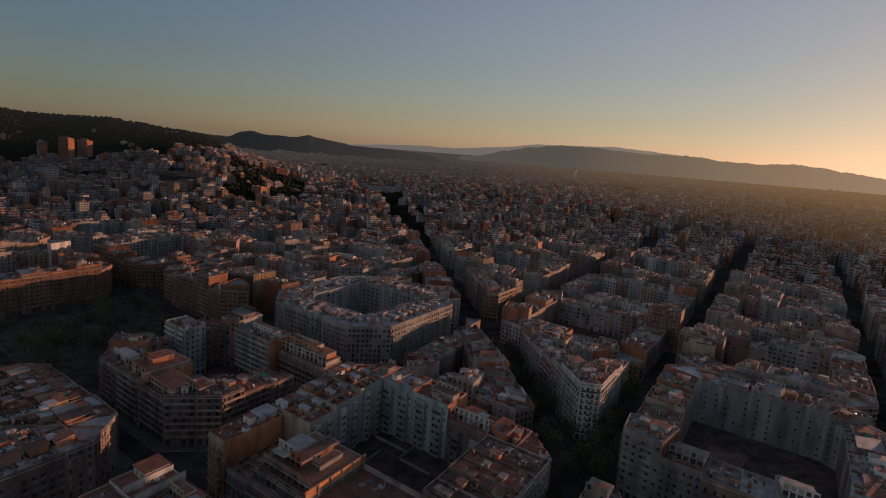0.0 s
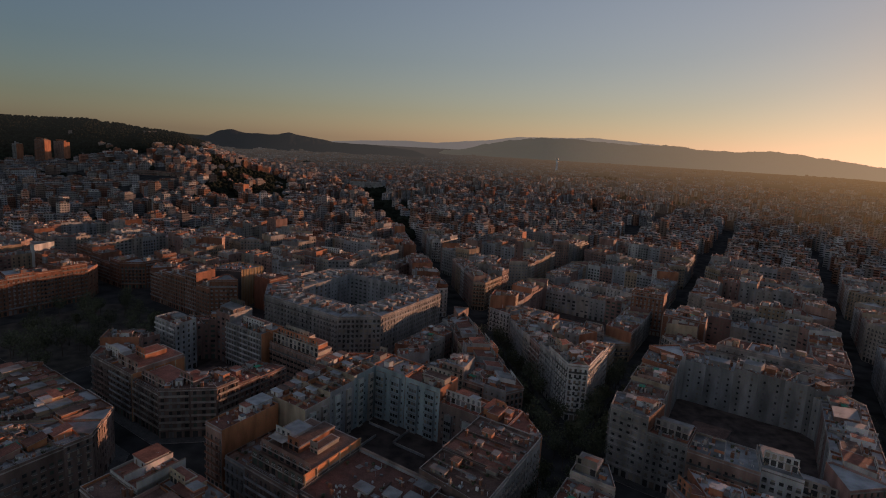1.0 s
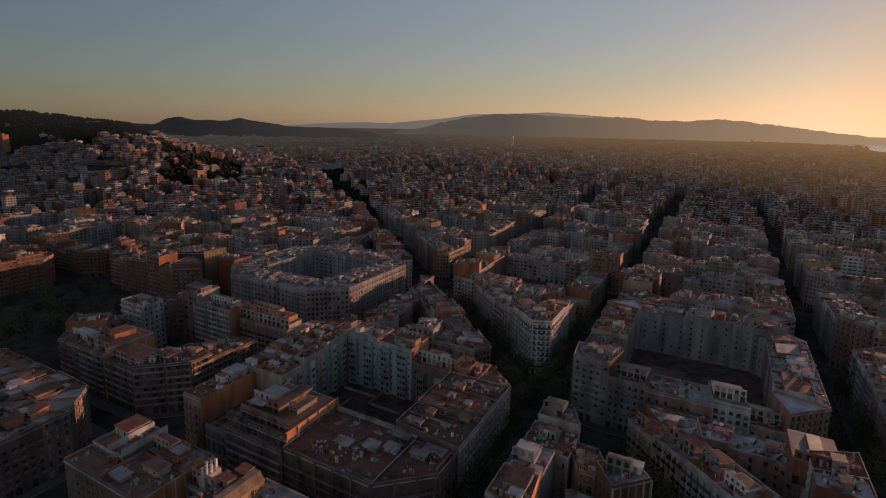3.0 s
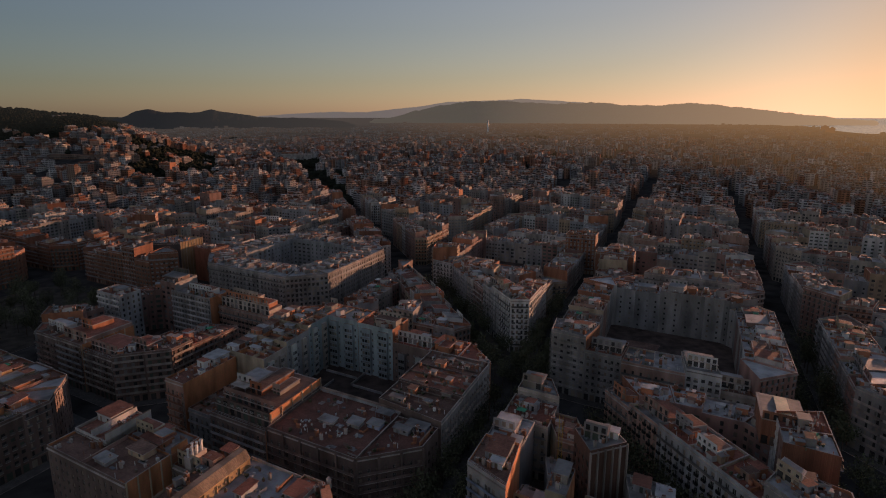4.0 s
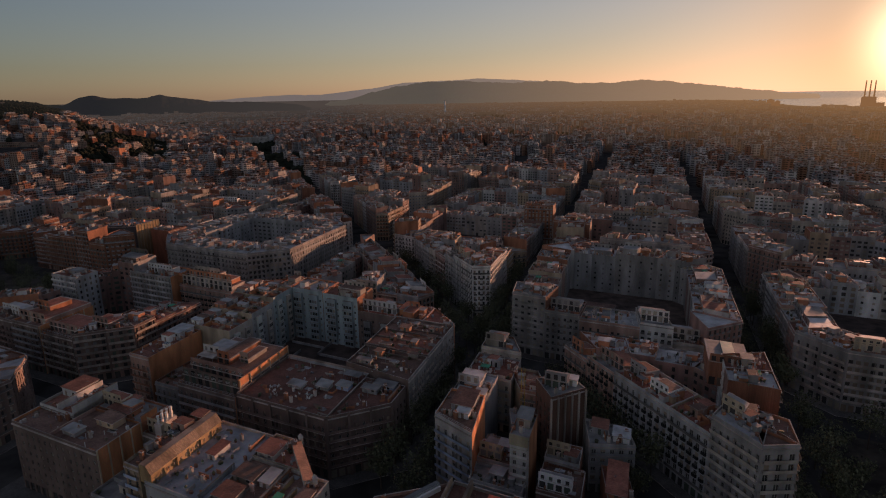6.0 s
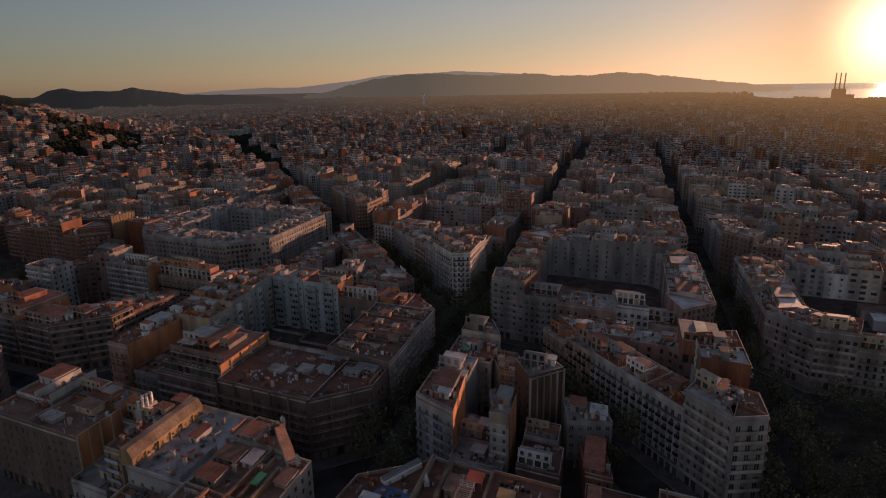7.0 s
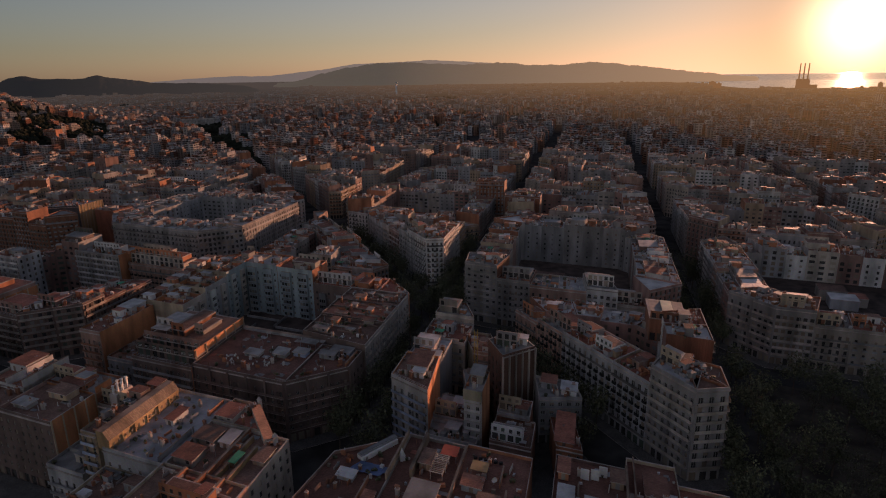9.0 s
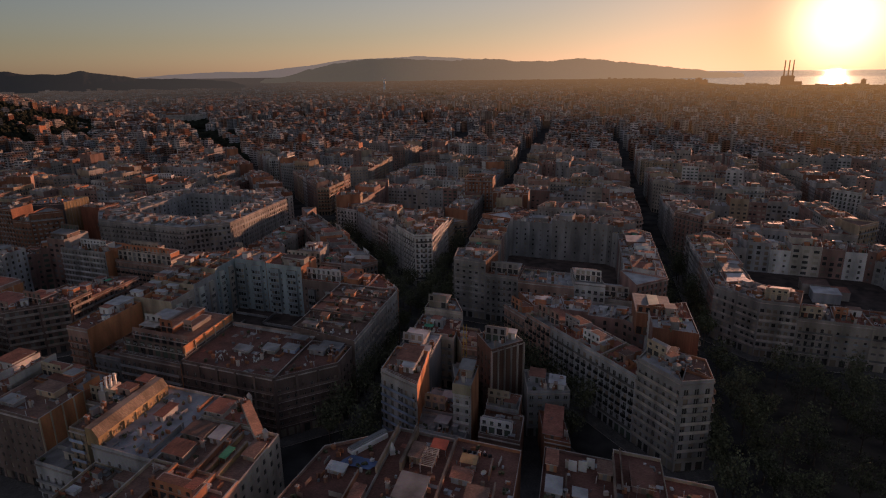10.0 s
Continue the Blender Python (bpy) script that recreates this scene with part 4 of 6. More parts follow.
def block(poly, level, depth=19.0, h=25.0, var=3.0, front=15.0, cut=15.0, z0=0.0, into=None, look_of=None, yard_z=0.3):
    """A city block: houses side by side round a courtyard."""
    poly = chamfer(ccw(poly), cut)
    if level >= 2 and not into:
        pavement(poly, z0)
    centre = sum(poly, Vector((0, 0))) / len(poly)
    reach = min((centre - p).dot(Vector((-(q - p).y, (q - p).x)).normalized()) for p, q in zip(poly, poly[1:] + poly[:1]))
    inner = offset(poly, min(depth, reach * 0.8))
    n = len(poly)
    for i in range(n):
        a, b, ia, ib = poly[i], poly[(i + 1) % n], inner[i], inner[(i + 1) % n]
        L = (b - a).length
        count = max(1, round(L / front))
        cuts = [0.0] + [(k + rng.uniform(-0.18, 0.18)) / count for k in range(1, count)] + [1.0]
        for k in range(count):
            f0, f1 = cuts[k], cuts[k + 1]
            quad = (lerp2(a, b, f0), lerp2(a, b, f1), lerp2(ia, ib, f1), lerp2(ia, ib, f0))
            along = (quad[1] - quad[0]).normalized()
            if (quad[2] - quad[3]).dot(along) < 0.8:
                mid = (quad[2] + quad[3]) / 2
                quad = (quad[0], quad[1], mid + along * 0.4, mid - along * 0.4)
            hh = h + rng.uniform(-var, var) + (rng.choice((-6, 4, 6)) if rng.random() < 0.15 * (var > 1) else 0)
            more = dict(look_of or {})
            m = sum(quad, Vector((0, 0))) / 4
            for (sa, sb, rad), extra in SPECIAL:
                if (grid(sa, sb) - m).length < rad:
                    more.update(extra)
            hues = more.pop("palette", None)
            if hues and "wall" not in more:
                more["wall"] = PLASTER[rng.choice(hues)]
            if more.pop("skip", False):
                continue
            hh = more.pop("h", hh)
            apartment(quad, hh, level, z0=z0, into=into, **more)
    if level >= 1 and reach > 26:
        # low workshops and paving in the courtyard
        yard = hull(inner)
        s = Shape()
        s.face([(p.x, p.y, z0 + yard_z) for p in yard], COURT)
        if into:
            into.merge(s)
            return
        tagged(new("courtyard", s.mesh("courtyard")), "dark paved inner courtyard of a block", "courtyard", kind="structure")
        if level >= 2:
            for k in range(rng.randint(2, 4) if not into else 0):
                p = centre + Vector((rng.uniform(-0.4, 0.4), rng.uniform(-0.4, 0.4))) * (reach - 19)
                sh = Shape()
                w, d, hh = rng.uniform(9, 18), rng.uniform(8, 14), rng.uniform(3.5, 6)
                tn = math.atan2(AX_W.y, AX_W.x)
                sh.box(0, 0, 0, w, d, hh, tn, rng.choice(PLASTER))
                sh.box(0, 0, hh, w + 0.4, d + 0.4, 0.3, tn, COPING, rng.choice(ROOFS))
                root = thing("workshop", (p.x, p.y, z0 + yard_z), "low flat-roofed workshop in a courtyard", "workshop", "courtyard workshops")
                part("wall", sh, root)


def cell(a0, a1, b0, b1):
    return ccw([grid(a0, b0), grid(a1, b0), grid(a1, b1), grid(a0, b1)])


DIAG_P = grid(191, -8)
_t = (grid(298, -99) - grid(191, -8)).normalized()
DIAG_T = (_t - Vector((_t.y, -_t.x)) * 0.0444).normalized()
DIAG_N = Vector((DIAG_T.y, -DIAG_T.x))      # to the right of the diagonal street
HALF = 13.0


def split(poly):
    out = []
    for sgn in (1, -1):
        piece = clip(poly, DIAG_P + DIAG_N * (sgn * HALF), DIAG_N * sgn)
        if len(piece) > 2 and abs(area2(piece)) / 2 > 700:
            out.append((sgn, piece))
    return out


# streets across the plan (a) and along it (b)
A_STREETS = [124, 250] + [250 + 133 * k for k in range(1, 40)]
B_STREETS = [-67 - 133 * k for k in range(40, 0, -1)] + [-67] + [57 + 133 * k for k in range(0, 34)]

# houses that stand out: (a, b, reach) and what sets them apart
SPECIAL += [
    ((230, 0, 10), dict(h=24, wall=WHITE, style=0, roof=ROOFS[3])),
    ((228, -18, 9), dict(h=21, style=0)),
    ((268, -12, 17), dict(h=22, style=0, bare=True)),
    ((204, 4, 11), dict(h=24, roof=ROOFS[1], style=0, wall=PLASTER[2])),
    ((192, 20, 10), dict(h=24, roof=ROOFS[1], style=0, wall=PLASTER[2])),
    ((167, 32, 21), dict(h=30.5, style=1, wall=PLASTER[7], rail=PLASTER[0])),                     # round end of the wedge block
    ((207, 31, 14), dict(h=33, side=BRICK)),
    ((364, 0, 45), dict(h=30, style=0, court=PARTY[3], wall=PLASTER[7], court_bay=5.0)),
    ((315, 36, 45), dict(h=26, roof=ROOFS[3])),
    ((270, -48, 16), dict(h=30, wall=PLASTER[7], style=1)),
    ((308, -86, 16), dict(h=30, wall=PLASTER[4], style=0)),
    ((410, -181, 13), dict(h=26, side=PARTY[0], wall=PLASTER[1])),
    ((455, -200, 22), dict(h=23.5, side=PARTY[0], wall=PLASTER[1])),
    ((160, -217, 13), dict(h=20.5, roof=ROOFS[0], wall=PLASTER[6], style=0)),
    ((183, -217, 13), dict(h=20.5, roof=ROOFS[1], wall=PLASTER[6], style=0)),
    ((205, -217, 13), dict(h=19.5, roof=ROOFS[0], wall=PLASTER[6], style=0)),
    ((155, -292, 9), dict(skip=True)),
    ((155, -276, 9), dict(skip=True)),
    ((155, -260, 9), dict(skip=True)),
    ((155, -245, 9), dict(skip=True)),
    ((229, -267, 19), dict(skip=True)),
    ((231, -228, 21), dict(skip=True)),
    ((197, -311, 10), dict(skip=True)),
    ((297, -362, 17), dict(skip=True)),
    ((366, -25, 9), dict(h=28, court=PLASTER[2])),
    ((160, -232, 14), dict(h=23, wall=UMBER, style=1, rail=PLASTER[5], roof=ROOFS[4])),
    ((150, -270, 30), dict(wall=UMBER, style=1, roof=ROOFS[0])),
    ((190, -490, 62), dict(wall=BRICK, side=BRICK, style=0)),
    ((272, -400, 60), dict(wall=BRICK, side=BRICK, style=0)),
    ((272, -520, 60), dict(wall=BRICK, side=BRICK, style=0)),
    ((269, 135, 45), dict(h=19, style=0, wall=PLASTER[5])),
    ((265, 78, 18), dict(h=25, style=1, wall=PLASTER[7], rail=COPING)),
]

CUSTOM = {}                     # (row, column of the plan, side of the diagonal): size and height of the block
CUSTOM[1, -333, -1] = dict(a=(266, 382), b=(-321, -210), h=30, depth=25.0, cut=20, var=0.0, look_of=dict(wall=PLASTER[7], style=0, roof=ROOFS[3], side=PLASTER[7], huts=True, court=PLASTER[2]))
CUSTOM[1, -200, -1] = dict(h=21, var=1.5)
CUSTOM[0, -333, -1] = dict(a=(146, 240), b=(-320, -217), cut=19, h=24, look_of=dict(wall=UMBER, court=PLASTER[6]))
CUSTOM[1, 57, 1] = dict(h=24, yard_z=10.0)
CUSTOM[1, -67, 1] = dict(yard_z=6.0)
CUSTOM[0, -67, 1] = dict(h=23.5, var=0.9)
for row in (2, 3):
    CUSTOM[row, -200, 1] = CUSTOM[row, -200, -1] = dict(h=18.5, var=1.5)
for col in (-333, -466):
    for sgn in (1, -1):
        CUSTOM[-1, col, sgn] = dict(a=(10, 126), b=(-325, -220.5) if col == -333 else (-456, -345), h=22, var=0.8, depth=38, front=11.0, cut=17, look_of=dict(wall=UMBER))

parks, town = [], Shape()
for i in range(-1, len(A_STREETS) - 1):
    a0 = A_STREETS[i] + 10 if i >= 0 else 1
    a1 = A_STREETS[i + 1] - 10 if i >= 0 else 116
    for j in range(len(B_STREETS) - 1):
        b0, b1 = B_STREETS[j] + 10, B_STREETS[j + 1] - 10
        c = grid((a0 + a1) / 2, (b0 + b1) / 2)
        r, az = c.length, math.degrees(math.atan2(c.x, c.y))
        if not -68 < az < 54 or r > 820:
            continue
        if i == -1 and not -330 < b0 < 60:
            continue
        if (i == 0 and b0 in (67, 200)) or (i == 0 and b0 == -456):
            parks.append(cell(a0, a1, b0, b1))
            continue
        lv = 3 if r < 195 else 2
        near = r < 415
        for sgn, piece in split(cell(a0, a1, b0, b1)):
            if i == -1 and b0 > -200:
                continue                    # houses of their own, below
            if i == 0 and b0 in (-57, -190) and sgn < 0:
                continue
            how = dict(CUSTOM.get((i, B_STREETS[j], sgn), {}))
            aa, bb = how.pop("a", None), how.pop("b", None)
            if aa:
                piece = cell(*aa, *bb)
            how.setdefault("h", 25.0)
            how.setdefault("front", 15.0 if near else 18.0)
            block(piece, lv, z0=hill(c.x, c.y), into=None if near else town, **how)


def house(a0, a1, b0, b1, h, slant=0.0, **more):
    """A house on its own lot of the plan; slant moves its far side along b."""
    return apartment((grid(a0, b0), grid(a0, b1), grid(a1, b1 + slant), grid(a1, b0 + slant)), h, 3, **more)


def lot(corners, h, **more):
    """A house on a lot of any four corners of the plan, its street front first."""
    return apartment(tuple(grid(a, b) for a, b in corners), h, 3, **more)


def fix(name, s, root, label=""):
    """Adds a shape given in the place's own metres to a house."""
    o = root.location
    s.v = [(x - o.x, y - o.y, z - o.z) for x, y, z in s.v]
    return part(name, s, root, label)


def house_at(a, b):
    """The house whose middle is nearest to a point of the plan, and its roof's height."""
    p = grid(a, b)
    c, root, h = min(ROOTS, key=lambda e: (e[0] - p).length)
    return root, h


def gbox(s, a0, a1, b0, b1, z0, z1, mat, top=None):
    s.prism([grid(a0, b0), grid(a0, b1), grid(a1, b1), grid(a1, b0)], z0, z1, mat, top, True)


def tier(root, a0, a1, b0, b1, z, h, wall, roof, name="upper_storey", bay=2.6, win=1.4):
    """A storey set back on a roof: windows to the front and the right, a coping and a sunk roof."""
    q = [grid(a0, b0), grid(a0, b1), grid(a1, b1), grid(a1, b0)]
    s, top = Shape(), z + h
    facade(s, s, q[0], q[1], z, top, wall, 0.15, bay, win, min(1.9, h - 0.7), h)
    for i in (1, 2, 3):
        u, v = q[i], q[(i + 1) % 4]
        s.face(((u.x, u.y, z), (v.x, v.y, z), (v.x, v.y, top), (u.x, u.y, top)), wall)
    s.prism(offset(ccw(q), -0.3), top, top + 0.3, COPING, COPING, True)
    s.prism(offset(ccw(q), 0.3), top + 0.3, top + 0.32, COPING, roof)
    return fix(name, s, root)


def roof_room(root, a0, a1, b0, b1, z, h, wall, roof, rise=0.0, name="roof_room"):
    """A hut on a terrace; its roof may rise towards the back."""
    s = Shape()
    q = [grid(a0, b0), grid(a0, b1), grid(a1, b1), grid(a1, b0)]
    zz = [z + h, z + h, z + h + rise, z + h + rise]
    for i in range(4):
        j = (i + 1) % 4
        s.face(((q[i].x, q[i].y, z), (q[j].x, q[j].y, z), (q[j].x, q[j].y, zz[j]), (q[i].x, q[i].y, zz[i])), wall)
    o = [grid(a0 - 0.4, b0 - 0.4), grid(a0 - 0.4, b1 + 0.4), grid(a1 + 0.4, b1 + 0.4), grid(a1 + 0.4, b0 - 0.4)]
    low, high = [(p.x, p.y, t) for p, t in zip(o, zz)], [(p.x, p.y, t + 0.2) for p, t in zip(o, zz)]
    s.face(high, roof)
    s.face(low[::-1], roof)
    for i in range(4):
        j = (i + 1) % 4
        s.face((low[i], low[j], high[j], high[i]), COPING)
    w = b1 - b0
    for k in range(max(1, int(w / 3))):
        b = b0 + w * (k + 0.5) / max(1, int(w / 3))
        if k:
            gbox(s, a0 - 0.05, a0 + 0.02, b - 0.5, b + 0.5, z + 0.9, z + min(2.0, h - 0.25), GLASS)
    room = fix(name, s, root)
    door, b = Shape(), b0 + w * 0.5 / max(1, int(w / 3))
    gbox(door, a0 - 0.06, a0 + 0.02, b - 0.5, b + 0.5, z + 0.05, z + min(2.0, h - 0.25), SHUTTERS[int(a0) % 4])
    fix("door", door, root).parent = room
    return room


def wall_along(root, a0, a1, b0, b1, z, h, mat, name="dividing_wall"):
    s = Shape()
    gbox(s, a0, a1, b0, b1, z, z + h, mat)
    gbox(s, a0 - 0.06, a1 + 0.06, b0 - 0.06, b1 + 0.06, z + h, z + h + 0.1, WALLTOP)
    return fix(name, s, root)


def railing(root, pts, z, h=1.0):
    """A pale metal railing along plan points: posts and two bars."""
    s = Shape()
    for (a0, b0), (a1, b1) in zip(pts, pts[1:]):
        p, q = grid(a0, b0), grid(a1, b1)
        m, L, tn = (p + q) / 2, (q - p).length, math.atan2((q - p).y, (q - p).x)
        for zz in (h, h * 0.5):
            s.box(m.x, m.y, z + zz, L, 0.09, 0.09, tn, RAIL_PALE)
        for k in range(int(L / 1.8) + 1):
            c = p + (q - p) * (k / max(1, int(L / 1.8)))
            s.box(c.x, c.y, z, 0.08, 0.08, h, tn, RAIL_PALE)
    return fix("railing", s, root, "pale metal railing")


def canopy(root, a0, a1, b0, b1, z, h, mat, name="canopy"):
    """A light roof on posts."""
    s = Shape()
    for a in (a0 + 0.2, a1 - 0.2):
        for b in (b0 + 0.2, b1 - 0.2):
            gbox(s, a - 0.06, a + 0.06, b - 0.06, b + 0.06, z, z + h, ZINC)
    gbox(s, a0, a1, b0, b1, z + h, z + h + 0.12, mat)
    return fix(name, s, root)


RAIL_PALE = material("railing_pale", (0.55, 0.52, 0.5), 0.5, metal=0.2)
WALLTOP = material("wall_top", (0.34, 0.24, 0.18), 0.9, 0.3)
ORANGE = material("party_orange", (0.62, 0.26, 0.12), 0.95, 0.3)
PALEBLUE = material("balcony_paleblue", (0.36, 0.43, 0.56), 0.7)
# the sunset's reflection is put into this sheet's warm base colour
GLINT_SHEET = material("metal_sheet", (0.66, 0.53, 0.34), 0.3, 0.2, metal=0.6)
pavement(ccw([grid(138, -56), grid(138, 2), grid(160, 4), grid(224, -44), grid(224, -56)]))
# the small wedge between the streets, with its slim towers
h1 = lot(((150, -57), (144, -42.3), (168, -44.6), (168, -57)), 25, wall=PLASTER[7], side=ORANGE, style=1, roof=ROOFS[4], rail=PALEBLUE, ends="l", bare=True)
railing(h1, ((150, -56.7), (144.3, -42.6)), 25.9)
roof_room(h1, 156, 166, -53, -46, 25.0, 2.2, PLASTER[2], ROOFS[0], 0.8)
roof_room(h1, 152, 155, -50, -46, 25.0, 2.0, WHITE, ROOFS[3])
h1 = house(168.2, 189, -58, -45, 22, wall=PLASTER[2], roof=ROOFS[3], style=0, ends="l")
tier(h1, 176, 186, -57, -49, 22.0, 2.8, PLASTER[2], ROOFS[3])
roof_room(h1, 170, 174, -49, -45.4, 22.0, 2.6, WHITE, ROOFS[3])
canopy(h1, 170, 174, -56, -51, 22.0, 2.3, ZINC)
h1 = house(189, 208, -58, -40, 21, wall=PLASTER[0], roof=ROOFS[1], style=0)
h1 = lot(((208, -57), (208, -40), (222, -46), (222, -57)), 24, wall=PLASTER[0], roof=ROOFS[2], style=1, ends="lr")
tier(h1, 211, 220, -56, -48, 24.0, 2.8, PLASTER[5], ROOFS[2])
h1 = house(147, 161, -31, -25, 26.2, wall=PLASTER[4], side=ORANGE, style=1, rail=PLASTER[4], roof=ROOFS[2], bare=True)
roof_room(h1, 153, 160, -30, -26, 26.2, 3.0, PLASTER[5], ROOFS[2])
board = Shape()
gbox(board, 145.9, 146.2, -31, -25.2, 24.2, 27.6, material("panel_yellow", (0.52, 0.46, 0.32), 0.8))
fix("rooftop_panel", board, h1, "plain yellow panel at the roof edge")
h1 = lot(((169, -22), (180, -12), (189, -19), (180, -29)), 28.6, wall=BRICK_BROWN, side=PLASTER[7], style=0, roof=ROOFS[2], blank=True, pillars=5, ends="l", bare=True)
tier(h1, 177, 183.5, -25.5, -18, 28.6, 2.8, PLASTER[2], ROOFS[2])
roof_room(h1, 181, 184.5, -19, -15, 28.6, 2.4, WHITE, ROOFS[3])
h1 = house(172, 182, -36, -28.5, 14, -3, wall=PLASTER[2], roof=ROOFS[3], style=1, rail=PLASTER[2], bare=True)
h1 = house(186, 203, -36, -24, 20, -8, wall=PLASTER[3], roof=ROOFS[0], style=0)
h1 = lot(((167, -9), (172, 5), (182, 2), (182, -12)), 16.5, wall=PLASTER[2], side=PLASTER[4], roof=ROOFS[2], style=0)
roof_room(h1, 175, 181, -9, -4, 16.5, 2.4, PLASTER[2], ROOFS[0])
roof_room(h1, 173, 179, -2, 3, 16.5, 2.0, WHITE, ROOFS[3])
h1 = house(150, 166, -2, 6, 11, -3, wall=PARTY[0], side=PARTY[0], roof=ROOFS[1], style=0, bare=True)
roof_room(h1, 152, 165, -2.5, 3, 11.0, 1.4, PARTY[0], ROOFS[1], 2.4)
house(142, 151, -43, -26, 11, wall=PLASTER[2], roof=ROOFS[2], style=0)
h1 = house(152, 166, -43, -31, 12, wall=PLASTER[2], roof=ROOFS[4], style=0)
roof_room(h1, 158, 162, -37, -32, 12.0, 3.0, PALEBLUE, ROOFS[3])
house(143, 157, -22, -9, 13, wall=PLASTER[6], roof=ROOFS[4], style=0)
house(158, 168, -22, -11, 14, wall=PLASTER[2], roof=ROOFS[2], style=0)

# the great block at the near corner
pavement(ccw([grid(20, -190), grid(116, -190), grid(116, -86), grid(102, -73), grid(20, -73)]))
h1 = house(100, 118, -188, -170, 25, wall=PLASTER[4], side=PLASTER[0], roof=ROOFS[0], style=0, bare=True)
wall_along(h1, 100, 118, -170.4, -170, 23.5, 5.0, PLASTER[4], "parapet")
wall_along(h1, 100, 118, -178.4, -178, 25.0, 2.6, PLASTER[4], "parapet")
roof_room(h1, 108, 117, -187, -179, 25.0, 3.0, WHITE, ROOFS[0])
h1 = house(90, 107, -188, -146, 24, wall=UMBER, side=ORANGE, roof=ROOFS[4], style=0, stripes=4, plain=True, bare=True)
wall_along(h1, 90.2, 106.8, -168.2, -168, 24.0, 1.2, PLASTER[6])
roof_room(h1, 93, 97, -166, -160, 24.0, 1.4, PARTY[3], ROOFS[2])
roof_room(h1, 101, 106, -160, -152, 24.0, 2.2, PLASTER[1], ROOFS[4])
h1 = house(107, 119, -170, -146, 23.5, wall=PLASTER[3], side=PARTY[0], roof=ROOFS[2], style=0)
roof_room(h1, 108, 114, -163, -153, 23.5, 2.0, PARTY[0], ROOFS[0])
wall_along(h1, 107.5, 114, -146.5, -146.1, 24.4, 2.2, ORANGE)
house(86, 107, -145.8, -131, 13, wall=PLASTER[2], roof=ROOFS[2], style=0)
h1 = house(107, 119, -145.8, -131, 20.5, wall=PLASTER[5], side=PARTY[0], roof=ROOFS[4], style=0)
stack = Shape()
gbox(stack, 108, 115, -141, -138, 20.5, 25.0, COPING)
fix("chimney_breast", stack, h1, "pale rendered chimney breast")
for k in range(7):
    flue, p, top = Shape(), grid(108.6 + 0.95 * k, -139.5 + 0.8 * (k % 2)), 27.6 + 0.5 * (k % 3)
    flue.box(p.x, p.y, 25.0, 0.55, 0.55, top - 25.0, 0.2, WHITE)
    flue.box(p.x, p.y, top, 0.8, 0.8, 0.25, 0.2, WHITE)
    fix("chimney", flue, h1, "tall white chimney")
h1 = house(88, 118, -131, -125, 26, wall=PLASTER[1], side=PARTY[1], roof=ROOFS[4], style=1, rail=PALEBLUE)
OCHRE = material("wall_ochre", (0.5, 0.33, 0.17), 0.95, 0.3)
SLOPE_ROOF = tiled("roof_beige", (0.33, 0.24, 0.17), 0.5, 0.9, 0.02, 0.7)
for k in range(6):
    a = 88.2 + 4.9 * k
    w = Shape()
    gbox(w, a, a + 4.9, -125, -120.6 - 0.2 * (k % 2), 22.52, 25.58, OCHRE)
    for d in (1.4, 3.4):
        gbox(w, a + d, a + d + 0.5, -120.62, -120.5, 23.4, 24.3, SHUTTERS[0])
    gbox(w, a - 0.15, a + 0.15, -120.8, -120.3, 22.52, 25.0, OCHRE)
    e = [grid(a, -120.5), grid(a + 4.9, -120.5), grid(a + 4.9, -122.4), grid(a, -122.4)]
    zz = (25.6, 25.6, 28.0, 28.0)
    gbox(w, a, a + 4.9, -125, -122.42, 25.5, 27.9, OCHRE, WALLTOP)
    w.face([(p.x, p.y, z) for p, z in zip(e, zz)], SLOPE_ROOF)
    for i in range(4):
        p, q = e[i], e[(i + 1) % 4]
        w.face(((p.x, p.y, 25.2), (q.x, q.y, 25.2), (q.x, q.y, zz[(i + 1) % 4]), (p.x, p.y, zz[i])), OCHRE)
    fix("buttress_wall", w, h1, "ochre rendered wall of a roof terrace under a sloping beige roof")
roof_room(h1, 114, 118, -130, -126, 26.0, 1.6, BRICK, ROOFS[1])
h1 = house(88, 121, -123.3, -101, 22.5, wall=PLASTER[2], side=PLASTER[0], roof=material("terrace_grey", (0.3, 0.3, 0.31), 0.8, 0.25), style=0, bare=True)
roof_room(h1, 104, 111, -114.5, -111.5, 22.5, 1.9, WHITE, ROOFS[1])
for k in range(9):
    pot, p = Shape(), grid(92 + 3.1 * k + rng.uniform(-1, 1), rng.uniform(-119, -104))
    pot.tube(p.x, p.y, 22.5, 0.35, 0.5, 0.7, CLAY if k % 3 else WHITE, 8)
    pot.tube(p.x, p.y, 23.2, 0.45, 0.15, 0.6, LEAF, 6)
    fix("plant_pot", pot, h1)
wall_along(h1, 89, 104, -104, -103.7, 22.5, 1.6, PLASTER[2])
wall_along(h1, 112, 120, -105, -104.7, 22.5, 1.2, PARTY[0])
h1 = house(88, 109, -101, -74, 23, wall=PLASTER[5], roof=ROOFS[4], style=0, side=PLASTER[0], bare=True, ends="r")
roof_room(h1, 99, 105, -100, -93, 23.0, 2.0, PLASTER[5], ROOFS[4])
roof_room(h1, 90, 96, -99.5, -93, 23.0, 2.2, PLASTER[5], ROOFS[0])
roof_room(h1, 100, 106, -91.5, -88, 23.0, 1.8, PLASTER[4], ROOFS[3])
